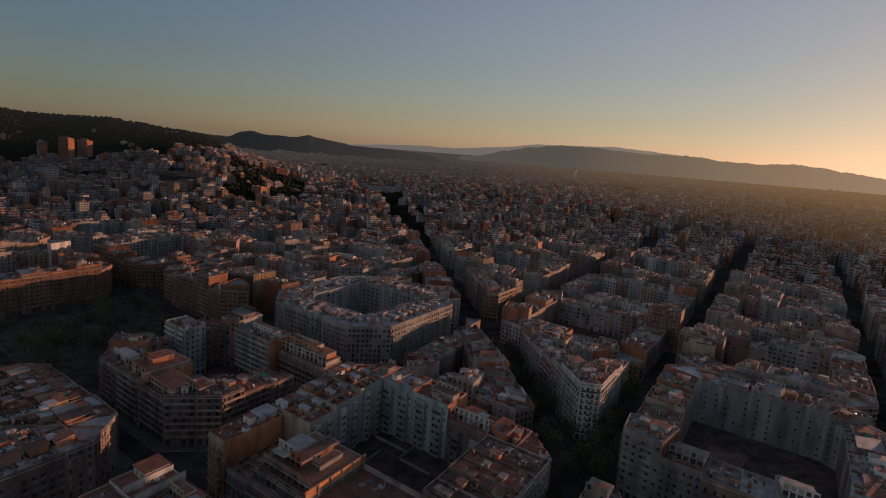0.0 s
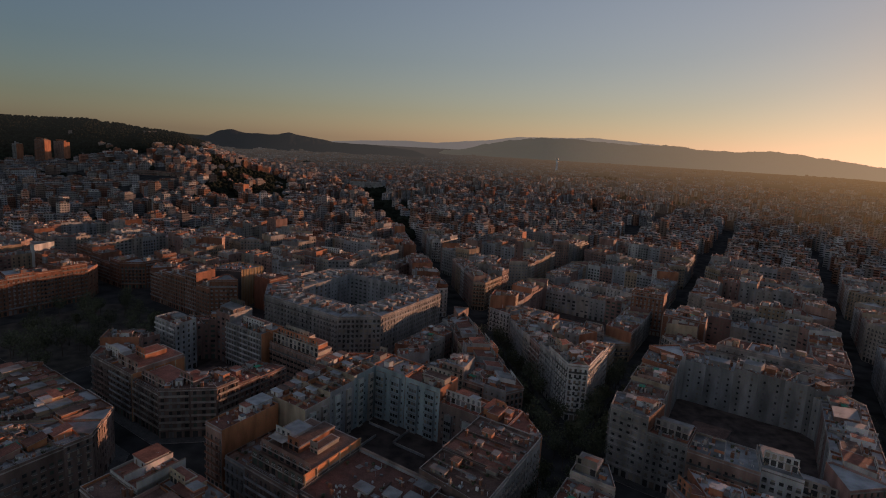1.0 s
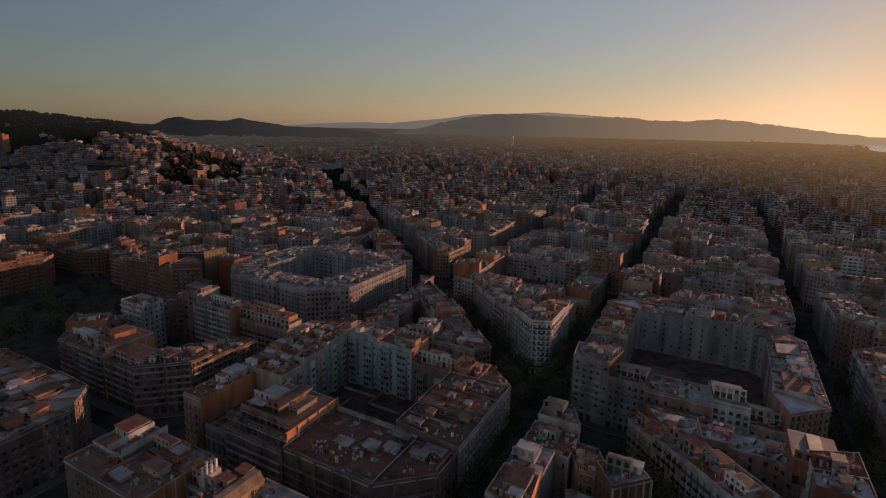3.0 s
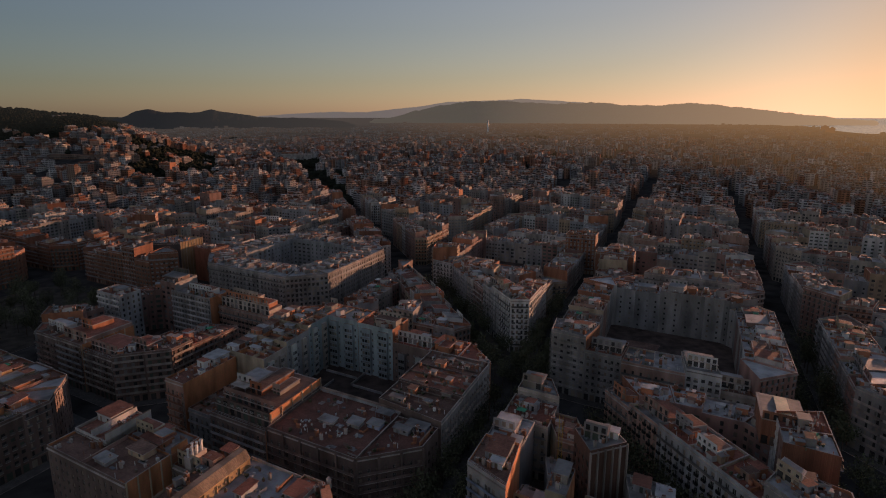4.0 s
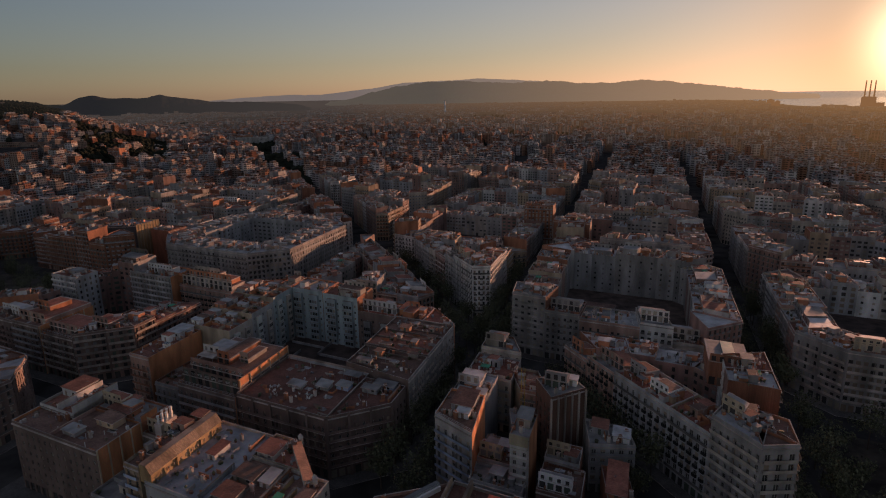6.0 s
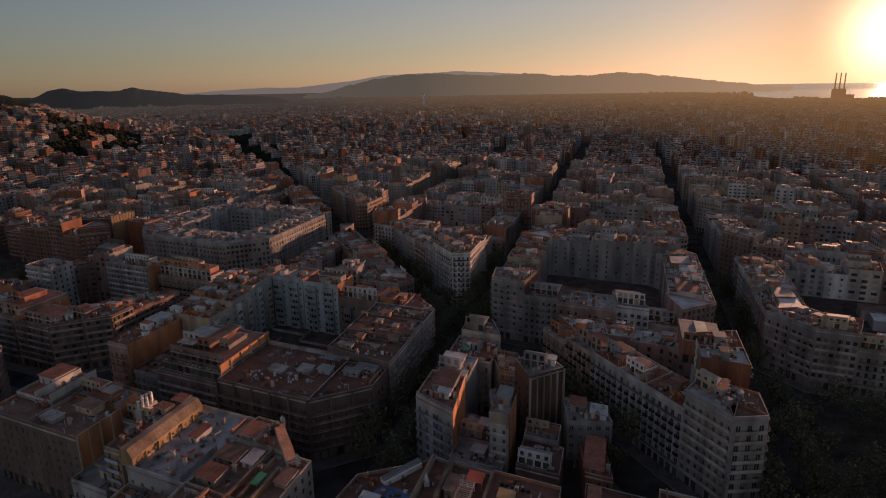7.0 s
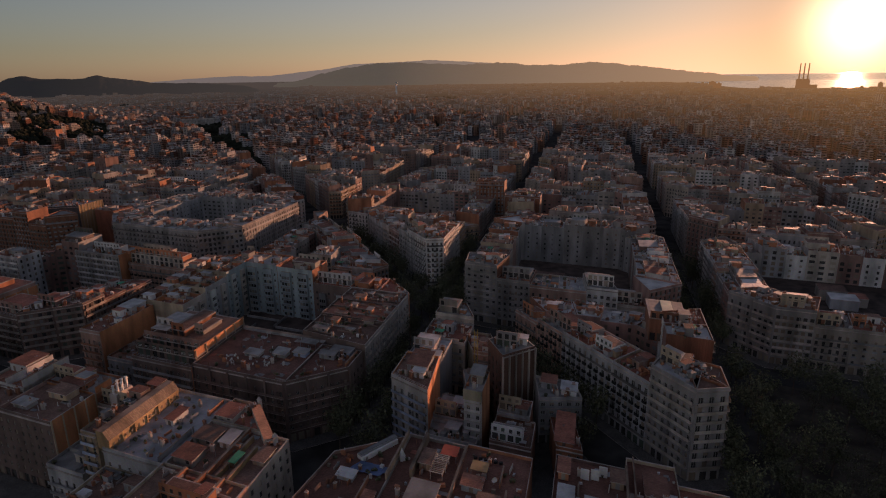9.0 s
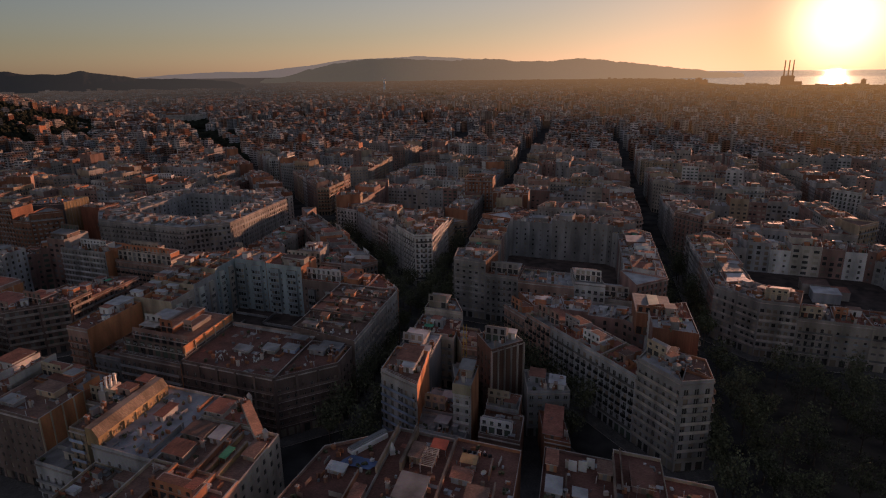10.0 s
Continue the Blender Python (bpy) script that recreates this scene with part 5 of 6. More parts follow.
for b in (-87, -84, -80.5):
    wall_along(h1, 88.2, 108.8 - (b + 87), b - 0.3, b + 0.3, 23.0, 1.5, OCHRE if b > -86 else PARTY[0])
roof_room(h1, 97, 103, -78.5, -75, 23.0, 1.4, PLASTER[1], ROOFS[4])
canopy(h1, 93, 98, -83.6, -81.2, 23.0, 2.2, GREENM, "awning")
h1 = house(72, 88, -101, -74, 23.5, wall=PLASTER[3], roof=ROOFS[4], style=0, side=PARTY[1], ends="r")
for b in (-93, -87, -81):
    wall_along(h1, 72.2, 87.8, b - 0.3, b + 0.3, 23.5, 1.5, PARTY[0])
house(72, 88, -123, -101, 17, wall=PLASTER[2], roof=ROOFS[4], style=0)
h1 = lot(((109, -80), (121, -92), (121, -101), (109, -101)), 23.5, wall=PLASTER[0], roof=ROOFS[1], style=0, bare=True)
slope, u, v = Shape(), grid(106.5, -77.5), grid(121, -92)
nrm = (grid(1, 1) - grid(0, 0)).normalized()
e = [u + nrm * 0.4, v + nrm * 0.4, v - nrm * 2.6, u - nrm * 2.6]
zs = (24.6, 24.6, 25.3, 25.3)
slope.face([(p.x, p.y, z) for p, z in zip(e, zs)], ROOFS[4])
for i in range(4):
    p, q = e[i], e[(i + 1) % 4]
    slope.face(((p.x, p.y, 23.4), (q.x, q.y, 23.4), (q.x, q.y, zs[(i + 1) % 4]), (p.x, p.y, zs[i])), PLASTER[0])
fix("sloping_roof", slope, h1, "strip of red tiled sloping roof")
for p, z in ((e[0], 24.4), (e[1], 24.4)):
    fin = Shape()
    fin.box(p.x, p.y, z - 1.5, 1.6, 1.2, 2.6, math.atan2(nrm.y, nrm.x) + 1.57, PLASTER[4])
    fin.tube(p.x, p.y, z + 1.1, 0.9, 0.1, 1.0, PLASTER[4], 4)
    fix("finial", fin, h1, "white plastered corner pediment")
roof_room(h1, 110, 117, -100, -94, 23.5, 1.8, PLASTER[5], ROOFS[1])
house(40, 72, -96, -74, 25, wall=PLASTER[3], roof=ROOFS[0], style=0)
# the two near blocks at the foot of the wedge
pavement(ccw([grid(10, -60), grid(112, -60), grid(127, -47), grid(132, 15), grid(128, 42), grid(10, 42)]))
BROWN = tiled("terrace_tiles", (0.25, 0.115, 0.085), 0.5, 0.85, 0.015, 0.75)
h1 = lot(((84, -63), (84, -42), (124, -42), (110, -60)), 22, wall=PLASTER[3], roof=BROWN, style=0, bare=True, ends="l")
shed = Shape()
p, q = grid(110, -52), grid(121, -45.5)
m, tn = (p + q) / 2, math.atan2((q - p).y, (q - p).x)
shed.box(m.x, m.y, 22, (q - p).length, 2.6, 1.3, tn, WHITE)
shed.box(m.x, m.y, 23.3, (q - p).length + 0.3, 1.5, 0.7, tn, ZINC, GLASS)
fix("skylight", shed, h1, "long grey roof light with glass ridge")
tarp = Shape()
for i in range(8):
    for k in range(10):
        p = grid(105 + 0.6 * i, -53.5 + k + 0.3 * i)
        tarp.v.append((p.x, p.y, 22.5 + 0.35 * noise.noise((p.x * 0.6, p.y * 0.6, 2))))
tarp_slot = tarp.slot(BLUEM)
for i in range(7):
    for k in range(9):
        tarp.f.append((i * 10 + k, i * 10 + k + 1, i * 10 + k + 11, i * 10 + k + 10))
        tarp.m.append(tarp_slot)
fix("tarpaulin", tarp, h1, "crumpled blue tarpaulin")
roof_room(h1, 101, 104, -55, -50.5, 22.0, 1.2, PLASTER[2], ROOFS[3])
wall_along(h1, 104, 124, -42.4, -42, 22.9, 1.7, PLASTER[1])
wall_along(h1, 88, 103, -47, -46.7, 22.0, 1.5, PARTY[0])
roof_room(h1, 88, 97, -45, -42.5, 22.0, 2.3, PLASTER[3], ROOFS[0])
spire = Shape()
p = grid(114, -41)
spire.box(p.x, p.y, 22, 1.4, 1.4, 1.4, 0.3, WHITE)
spire.tube(p.x, p.y, 23.4, 0.9, 0.05, 2.4, WHITE, 6)
fix("spire", spire, h1, "small white pointed roof turret")
h1 = house(84, 125, -42, -25, 22, wall=PLASTER[5], roof=BROWN, style=0, bare=True)
wall_along(h1, 108, 124.8, -37, -36.2, 22.0, 2.6, PLASTER[1])
roof_room(h1, 112, 118, -35.5, -32.5, 22.0, 2.2, PLASTER[1], ROOFS[4])
perg = Shape()
for b in (-31.6, -28.4):
    gbox(perg, 109, 117, b - 0.08, b + 0.08, 24.2, 24.4, COPING)
    for a in (109.3, 113, 116.7):
        gbox(perg, a - 0.08, a + 0.08, b - 0.08, b + 0.08, 22, 24.2, COPING)
perg = fix("pergola", perg, h1, "slatted timber pergola on posts")
for k in range(12):
    slat = Shape()
    gbox(slat, 109.1 + 0.68 * k, 109.3 + 0.68 * k, -32, -28, 24.4, 24.55, PLASTER[0])
    fix("slat", slat, h1).parent = perg
canopy(h1, 117.5, 122, -31, -26.5, 22.0, 2.0, REDM, "awning")
roof_room(h1, 96, 105, -35, -28, 22.0, 2.4, PLASTER[5], ROOFS[2])
wall_along(h1, 86, 124, -25.3, -24.8, 22.4, 1.2, PLASTER[3])
h1 = house(84, 126, -25, -7, 22, wall=PLASTER[3], roof=BROWN, style=0, bare=True)
roof_room(h1, 108, 112, -23, -18, 22.0, 1.8, PLASTER[2], ROOFS[0])
canopy(h1, 114, 118, -22, -17.5, 22.0, 2.1, OCHRE)
wall_along(h1, 112, 119, -14, -13.7, 22.0, 1.6, PARTY[0])
wall_along(h1, 100, 110, -12, -11.7, 22.0, 1.6, PLASTER[3])
roof_room(h1, 100, 106, -18, -13, 22.0, 2.3, PLASTER[2], ROOFS[4])
for k in range(6):
    pot, p = Shape(), grid(121.5, -22 + 1.4 * k)
    pot.box(p.x, p.y, 22, 0.9, 0.6, 0.7, 0.2, IRON)
    fix("planter", pot, h1)
p = grid(113, -15.5)
ob = part("satellite_dish", DISH, h1)
ob.location, ob.scale, ob.rotation_euler = (p.x - h1.location.x, p.y - h1.location.y, 22), (1.6, 1.6, 1.6), (0, 0, 0.3)
h1 = house(84, 130, -1, 17, 22, wall=PLASTER[6], roof=BROWN, style=0, bare=True)
for a, b in ((123, 5.5), (123.6, 8), (125.5, 10)):
    sh = Shape()
    gbox(sh, a, a + 0.25, b, b + 2.1, 22.0, 25.0, WHITE)
    gbox(sh, a - 0.5, a + 0.8, b, b + 0.15, 22.0, 22.2, ZINC)
    fix("roof_screen", sh, h1, "tall white screen")
roof_room(h1, 121, 127, 0, 2.6, 22.0, 2.2, PARTY[0], ROOFS[0])
roof_room(h1, 111, 117, 0.5, 4, 22.0, 1.6, PLASTER[2], ROOFS[3])
roof_room(h1, 112, 115, 7, 10, 22.0, 1.3, WHITE, ROOFS[3])
roof_room(h1, 122, 127, 13, 16, 22.0, 2.0, PLASTER[1], ROOFS[4])
wall_along(h1, 105, 129.8, 16.5, 17, 22.4, 1.6, PLASTER[3])
wall_along(h1, 105, 120, 5, 5.3, 22.0, 1.1, PARTY[0])
h1 = house(84, 135, 17, 29, 22, wall=PLASTER[3], roof=BROWN, style=0, bare=True)
wall_along(h1, 118, 134.8, 18.5, 18.8, 22.0, 1.5, PARTY[0])
roof_room(h1, 120, 128, 21, 26, 22.0, 1.8, PLASTER[6], BROWN)
h1 = house(84, 130, 29, 42, 20.5, -1, wall=PLASTER[3], roof=ROOFS[1], style=0, ends="r")

# the stepped house, the terrace house and the party walls at the front of the courtyard block
h1 = house(140, 170, -190, -179, 25.5, wall=PLASTER[3], side=ORANGE, roof=ROOFS[0], style=1)
roof_room(h1, 160, 169, -189, -182, 25.5, 2.6, WHITE, ROOFS[3])
house(141, 170, -178.5, -160, 15, wall=PLASTER[2], roof=ROOFS[4], style=0)
h1 = house(136, 171, -159.5, -131, 21, wall=UMBER, side=ORANGE, roof=ROOFS[4], style=1, rail=PLASTER[2], bare=True)
tier(h1, 139, 171, -159.2, -131.4, 21.0, 2.9, UMBER, ROOFS[4], bay=3.4, win=2.2)
tier(h1, 143, 170, -158.5, -131.8, 24.3, 1.9, PLASTER[6], ROOFS[4], bay=3.4, win=2.0)
for a, z in ((136.4, 21.9), (139.1, 24.2), (143.1, 26.5)):
    railing(h1, ((a, -159), (a, -131.8)), z)
tier(h1, 150, 162, -158, -149.6, 26.5, 2.4, WHITE, ROOFS[3], "attic")
canopy(h1, 146, 150, -158, -150, 26.5, 2.2, COPING, "pergola")
tier(h1, 148, 168, -149, -143, 26.5, 2.2, PARTY[0], ROOFS[4], "roof_room")
tier(h1, 152, 164, -141, -137, 26.5, 1.4, PLASTER[5], ROOFS[4], "roof_room")
for k in range(6):
    st = Shape()
    gbox(st, 139.5 + 6.2 * k, 139.9 + 6.2 * k, -131.4, -131.0, 20.0, 26.6 + 0.12 * k, PARTY[1])
    fix("pilaster", st, h1)
gable = Shape()
gbox(gable, 139.3, 170.9, -131.8, -131.3, 24.2, 26.9, ORANGE)
fix("party_wall", gable, h1, "orange rendered party wall")
h1 = house(137, 171, -131, -92, 22.3, wall=UMBER, side=UMBER, roof=BROWN, style=1, rail=UMBER, pillars=5, bare=True)
roof_room(h1, 150, 154, -117, -111, 22.3, 1.2, PARTY[3], ROOFS[2])
roof_room(h1, 153, 157, -106, -101, 22.3, 1.4, PARTY[3], ROOFS[2], 0.6)
roof_room(h1, 156, 160, -99, -94, 22.3, 1.6, PALEBLUE, ROOFS[2])
canopy(h1, 163, 167, -100, -93, 22.3, 2.2, ROOFS[2])
wall_along(h1, 169.5, 170.8, -131, -92.2, 22.3, 1.2, PLASTER[2])
h1 = lot(((137, -92), (154, -75), (167, -75), (167, -92)), 22.3, wall=UMBER, side=UMBER, roof=BROWN, style=1, rail=UMBER, pillars=3, ends="r", bare=True)
roof_room(h1, 158, 161, -89, -83, 22.3, 1.8, PLASTER[2], ROOFS[2])
roof_room(h1, 162, 166, -86, -78, 22.3, 1.9, PALEBLUE, ROOFS[2])
wall_along(h1, 155, 166, -77, -76.6, 22.3, 1.4, PARTY[0])
# the long rows round the great courtyard
pavement(ccw([grid(138, -188), grid(238, -188), grid(238, -89), grid(223, -74), grid(154, -74), grid(138, -90)]))
PANEL_BLUE = material("gallery_bluegrey", (0.4, 0.47, 0.49), 0.6, 0.2)
PANEL_PALE = material("gallery_pale", (0.52, 0.54, 0.5), 0.7, 0.2)


def galleries(root, a0, b0, a1, b1, z0, z1, mats, pitch=6.0, wide=4.2):
    """Glazed galleries that stand out of a courtyard wall, storey over storey, from one plan point to another."""
    A, B = grid(a0, b0), grid(a1, b1)
    t = (B - A).normalized()
    n, tn = Vector((t.y, -t.x)), math.atan2(t.y, t.x)
    count = max(1, int((B - A).length / pitch))
    for k in range(count):
        m = A + t * ((k + 0.5) * (B - A).length / count)
        skin, s = mats[k % len(mats)], Shape()
        c = m + n * 0.5
        s.box(c.x, c.y, z0, wide, 1.0, z1 - z0, tn, skin, COPING)
        z = z0
        while z + 3.0 < z1:
            c = m + n * 0.55
            s.box(c.x, c.y, z, wide + 0.2, 1.2, 0.16, tn, COPING)
            for j in range(3):
                c = m + n * 1.0 + t * ((j - 1) * wide * 0.31)
                s.box(c.x, c.y, z + 1.05, wide * 0.25, 0.06, 1.45, tn, GLASS if rng.random() < 0.6 else rng.choice(SHUTTERS[1:3]))
            z += FLOOR
        fix("gallery", s, root)
        pipe = Shape()
        c = m + t * (wide * 0.5 + 0.5) + n * 0.12
        pipe.tube(c.x, c.y, z0, 0.09, 0.09, z1 - z0, ZINC, 6)
        fix("downpipe", pipe, root)


YARD = 6.0
yard = Shape()
gbox(yard, 171.1, 220.9, -162.9, -103.1, 0.0, YARD, PLASTER[6], COURT)
tagged(new("courtyard", yard.mesh("courtyard")), "dark red flat roof filling the courtyard of a block", "courtyard", kind="structure")
for a0, a1, b0, b1 in ((213, 213.3, -160, -141), (206, 206.3, -139, -122), (206.3, 220, -140.2, -139.9), (176, 206, -150.3, -150), (190, 190.3, -150, -130)):
    s = Shape()
    gbox(s, a0, a1, b0, b1, 0, 1.1, PLASTER[2])
    gbox(s, a0 - 0.06, a1 + 0.06, b0 - 0.06, b1 + 0.06, 1.1, 1.2, COPING)
    root = thing("patio_wall", (0, 0, YARD), "low pale wall between patios of a courtyard", "wall", "courtyard patio walls")
    part("wall", s, root)
for k, (a0, a1, hr, roof) in enumerate(((171, 187, 27, ROOFS[0]), (187, 204, 29, ROOFS[4]), (204, 220.8, 31, ROOFS[0]))):
    h1 = apartment((grid(a1, -188), grid(a0, -188), grid(a0, -163), grid(a1, -163)), hr, 2, wall=PLASTER[3], side=PARTY[1], roof=roof, style=0, court=(PLASTER[5], PLASTER[2], AQUA)[k], court_bay=3.4, bare=True)
    galleries(h1, a0 + 0.5, -163, a1 - 0.5, -163, YARD, hr - 1.5, (PANEL_PALE, PLASTER[5], PANEL_BLUE), 5.4, 3.0)
    wall_along(h1, a0 + 0.2, a1 - 0.2, -177.6, -177.2, hr, 2.0, ORANGE)
    wall_along(h1, a0 + 0.2, a1 - 0.2, -169.3, -169.0, hr, 1.3, PARTY[1])
    for j in range(4):
        a = a0 + (a1 - a0) * (j + 0.3) / 4
        roof_room(h1, a, a + 2.6, -186.5, -181.5, hr, 2.3, (WHITE, PARTY[0], PLASTER[2])[(j + k) % 3], (ROOFS[3], ROOFS[0], ROOFS[4])[(j * 2 + k) % 3])
        wall_along(h1, a + 3.2, a + 3.45, -177.2, -164, hr, 1.2, (PARTY[0], PLASTER[2])[j % 2])
        if j % 2:
            roof_room(h1, a, a + 2.4, -176, -171, hr, 2.2, PLASTER[4], ROOFS[3])
for b0, b1, hr, wall, court, roof in ((-172.8, -165, 31, PLASTER[5], AQUA, ROOFS[2]), (-164.8, -144.6, 31, PLASTER[5], AQUA, ROOFS[3]), (-144.4, -124.2, 30.5, PLASTER[0], AQUA, ROOFS[0]), (-124, -104.2, 24.4, PLASTER[3], UMBER, ROOFS[1]), (-104, -89.2, 25, PLASTER[7], PLASTER[7], ROOFS[4])):
    h1 = apartment((grid(238, b1), grid(238, b0), grid(221, b0), grid(221, b1)), hr, 2, wall=wall, side=ORANGE if court is UMBER else PARTY[0], roof=roof, style=0, court=court, court_bay=3.4)
    if court is AQUA and b0 > -170:
        galleries(h1, 221, b0 + 0.4, 221, b1 - 0.4, YARD, hr - 1.2, (PANEL_BLUE, PANEL_BLUE, PANEL_PALE), 6.7, 5.0)
    if court is UMBER:
        tier(h1, 225.5, 230.5, b0 + 0.5, b1 - 0.5, hr, 2.6, WHITE, ROOFS[0], "attic", 2.6, 1.2)
        galleries(h1, 221, b0 + 0.4, 221, b1 - 0.4, YARD, hr - 3.5, (PLASTER[2], PANEL_PALE), 6.5, 3.6)
apartment((grid(223, -74), grid(238, -89), grid(221.2, -89), grid(221.2, -74)), 25, 2, wall=PLASTER[7], side=PARTY[0], roof=ROOFS[1], style=1, bare=True)
apartment((grid(238, -173), grid(223, -188), grid(221, -188), grid(221, -173)), 30, 2, wall=PLASTER[5], side=PARTY[0], roof=ROOFS[0], style=0, bare=True)
for k, (a0, a1, c0, hr, roof) in enumerate(((167.3, 188, 171.2, 24.6, ROOFS[4]), (188, 206, 188, 25.2, ROOFS[0]), (206, 221, 206, 24.8, ROOFS[4]))):
    h1 = apartment((grid(a0, -74), grid(a1, -74), grid(a1, -103), grid(c0, -103)), hr, 3, wall=PLASTER[7], side=UMBER, roof=roof, style=2, rail=COPING, court=PLASTER[6], bare=True)
    for j in range(4):
        a = max(a0, c0) + (a1 - max(a0, c0)) * (j + 0.25) / 4
        wall_along(h1, a, a + 0.3, (-102.5, -90, -102.5, -98)[j], (-90, -76, -84, -76)[j], hr, 0.6, (UMBER, PLASTER[6], PARTY[3])[(j + k) % 3])
        roof_room(h1, a + 0.8, a + (3.4, 2.2, 3.8, 2.6)[(j + k) % 4], (-99, -86, -95, -82)[j] + 2 * k, (-93, -83, -92, -78)[j] + 1.2 * k, hr, (1.9, 1.3, 2.3)[(j + k) % 3], (PLASTER[2], PLASTER[6], PARTY[0], PLASTER[5])[(j + k) % 4], (ROOFS[2], ROOFS[4], ROOFS[4], ROOFS[2])[(j * 3 + k) % 4])
# roof rooms of the courtyard block's other rows
for a0, a1, b0, b1, hh, w, rf in ((225, 236, -103, -98, 2.8, ORANGE, ROOFS[1]), (232, 237, -121, -112, 2.4, PARTY[0], ROOFS[0])):
    root, hr = house_at((a0 + a1) / 2, (b0 + b1) / 2)
    roof_room(root, a0, a1, b0, b1, hr, hh, w, rf)
# the houses round the courtyard across the street
h1 = house(220, 238, -284, -250, 26, wall=PLASTER[7], side=ORANGE, style=1, rail=PLASTER[4], roof=ROOFS[2])
h1 = house(226, 240, -249.6, -210, 20.5, wall=PLASTER[3], side=PARTY[0], style=0, roof=ROOFS[4], ends="r", bare=True)
tier(h1, 228.5, 239.7, -249.2, -211, 20.5, 2.7, PLASTER[0], ROOFS[4], bay=3.4, win=2.0)
tier(h1, 231.5, 239.5, -248.5, -214, 23.5, 2.3, PARTY[0], ROOFS[0])
tier(h1, 234, 239, -244, -224, 26.1, 1.6, PLASTER[0], ROOFS[4])
h1 = house(191, 205, -315, -293, 29, wall=PLASTER[2], side=PLASTER[4], style=1, roof=ROOFS[0], ends="r", rail=PLASTER[4], bare=True)
roof_room(h1, 197, 203, -308, -300, 29.0, 1.8, PLASTER[2], ROOFS[2])
DARK = material("facade_dark", (0.08, 0.085, 0.09), 0.35, 0.2, spec=0.5)
h1 = lot(((278, -403), (300, -371), (323, -370), (318, -397)), 29.5, wall=DARK, side=OCHRE, style=0, roof=ROOFS[2], blank=True, stripes=8, bare=True)
h1 = lot(((438, -62), (438, -34), (454, -34), (454, -62)), 29.5, wall=BRICK, side=BRICK, style=0, roof=ROOFS[3], blank=True, pillars=7)
# stepped storeys of the corner house across the street
root, hr = house_at(160, -232)
tier(root, 159, 168, -238, -227, hr, 2.4, PLASTER[6], ROOFS[1])
h1 = house(146, 176, -281, -260, 23, wall=UMBER, side=ORANGE, roof=ROOFS[4], style=1, rail=PLASTER[2], stripes=5, bare=True)
tier(h1, 150, 175, -280, -260.4, 23.0, 2.4, PLASTER[3], ROOFS[0], bay=3.2, win=2.0)
tier(h1, 158, 170, -277, -268, 25.7, 2.2, PARTY[0], ROOFS[1], "roof_room")
h1 = house(147, 167, -301, -281, 22, wall=UMBER, side=PARTY[0], roof=ROOFS[4], style=1, rail=PLASTER[6])
h1 = house(147, 167, -260, -236.5, 20.5, wall=UMBER, side=PARTY[0], roof=ROOFS[4], style=1, rail=PLASTER[5], bare=True)
railing(h1, ((147.4, -259.6), (147.4, -237)), 21.4)
tier(h1, 151, 166, -259, -238, 20.5, 2.3, PLASTER[6], ROOFS[1], bay=3.2, win=2.0)
# terraces along the edges of the near block across the side street
for k in range(9):
    b = -318 + 8.8 * k
    root, hr = house_at(112, b + 3)
    roof_room(root, 107, 115, b, b + 5.4, hr, 2.3, (OCHRE, PLASTER[1], PARTY[0])[k % 3], (ROOFS[0], ROOFS[4], ROOFS[2])[(k * 2) % 3])
    roof_room(root, 116.5, 120, b + 1, b + 4.5, hr, 1.7, (PARTY[0], OCHRE)[k % 2], ROOFS[0])
    wall_along(root, 96, 121, b + 6.4, b + 6.7, hr, 1.4, (PLASTER[6], PARTY[1])[k % 2])
for k in range(7):
    a = 44 + 9.0 * k
    root, hr = house_at(a + 3, -230)
    roof_room(root, a, a + 6.5, -232, -227, hr, 2.2, (PARTY[0], PLASTER[3], ORANGE)[k % 3], (ROOFS[1], ROOFS[0])[k % 2], 1.0)
    railing(root, ((a - 1, -221.2), (a + 7.6, -221.2)), hr + 0.9, 0.8)
    wall_along(root, a + 7.4, a + 7.7, -246, -223, hr, 1.3, (PARTY[0], PLASTER[5])[k % 2])
# attics and the brick box of the long wedge block
root, hr = house_at(222, 34)
tier(root, 212, 232, 28, 41, hr, max(3.0, 32.5 - hr), BRICK, ROOFS[2], "brick_storey")
sh = Shape()
c4 = [grid(217, 33), grid(217, 37), grid(231, 37), grid(231, 33)]
sh.prism(c4, max(hr + 3.3, 32.8), max(hr + 3.3, 32.8) + 0.5, ZINC, GLINT_SHEET, True)
fix("roof_light", sh, root, "long bright metal-framed roof light")
root, hr = house_at(186, 37)
roof_room(root, 185, 192, 31, 41, hr, 2.6, GLASS, GLASS, 1.0, "glazed_attic")

# ---- the rest of the town, too far to tell its houses apart ----
tagged(new("distant_houses", town.mesh("distant_houses")), "dense plastered apartment houses with red and grey roofs", "buildings", kind="stuff")

far, plain_town = Shape(), Shape()
squares = []
frng = random.Random(5)
shore = lambda az: min(3900.0, haze_edge(az) - 40)
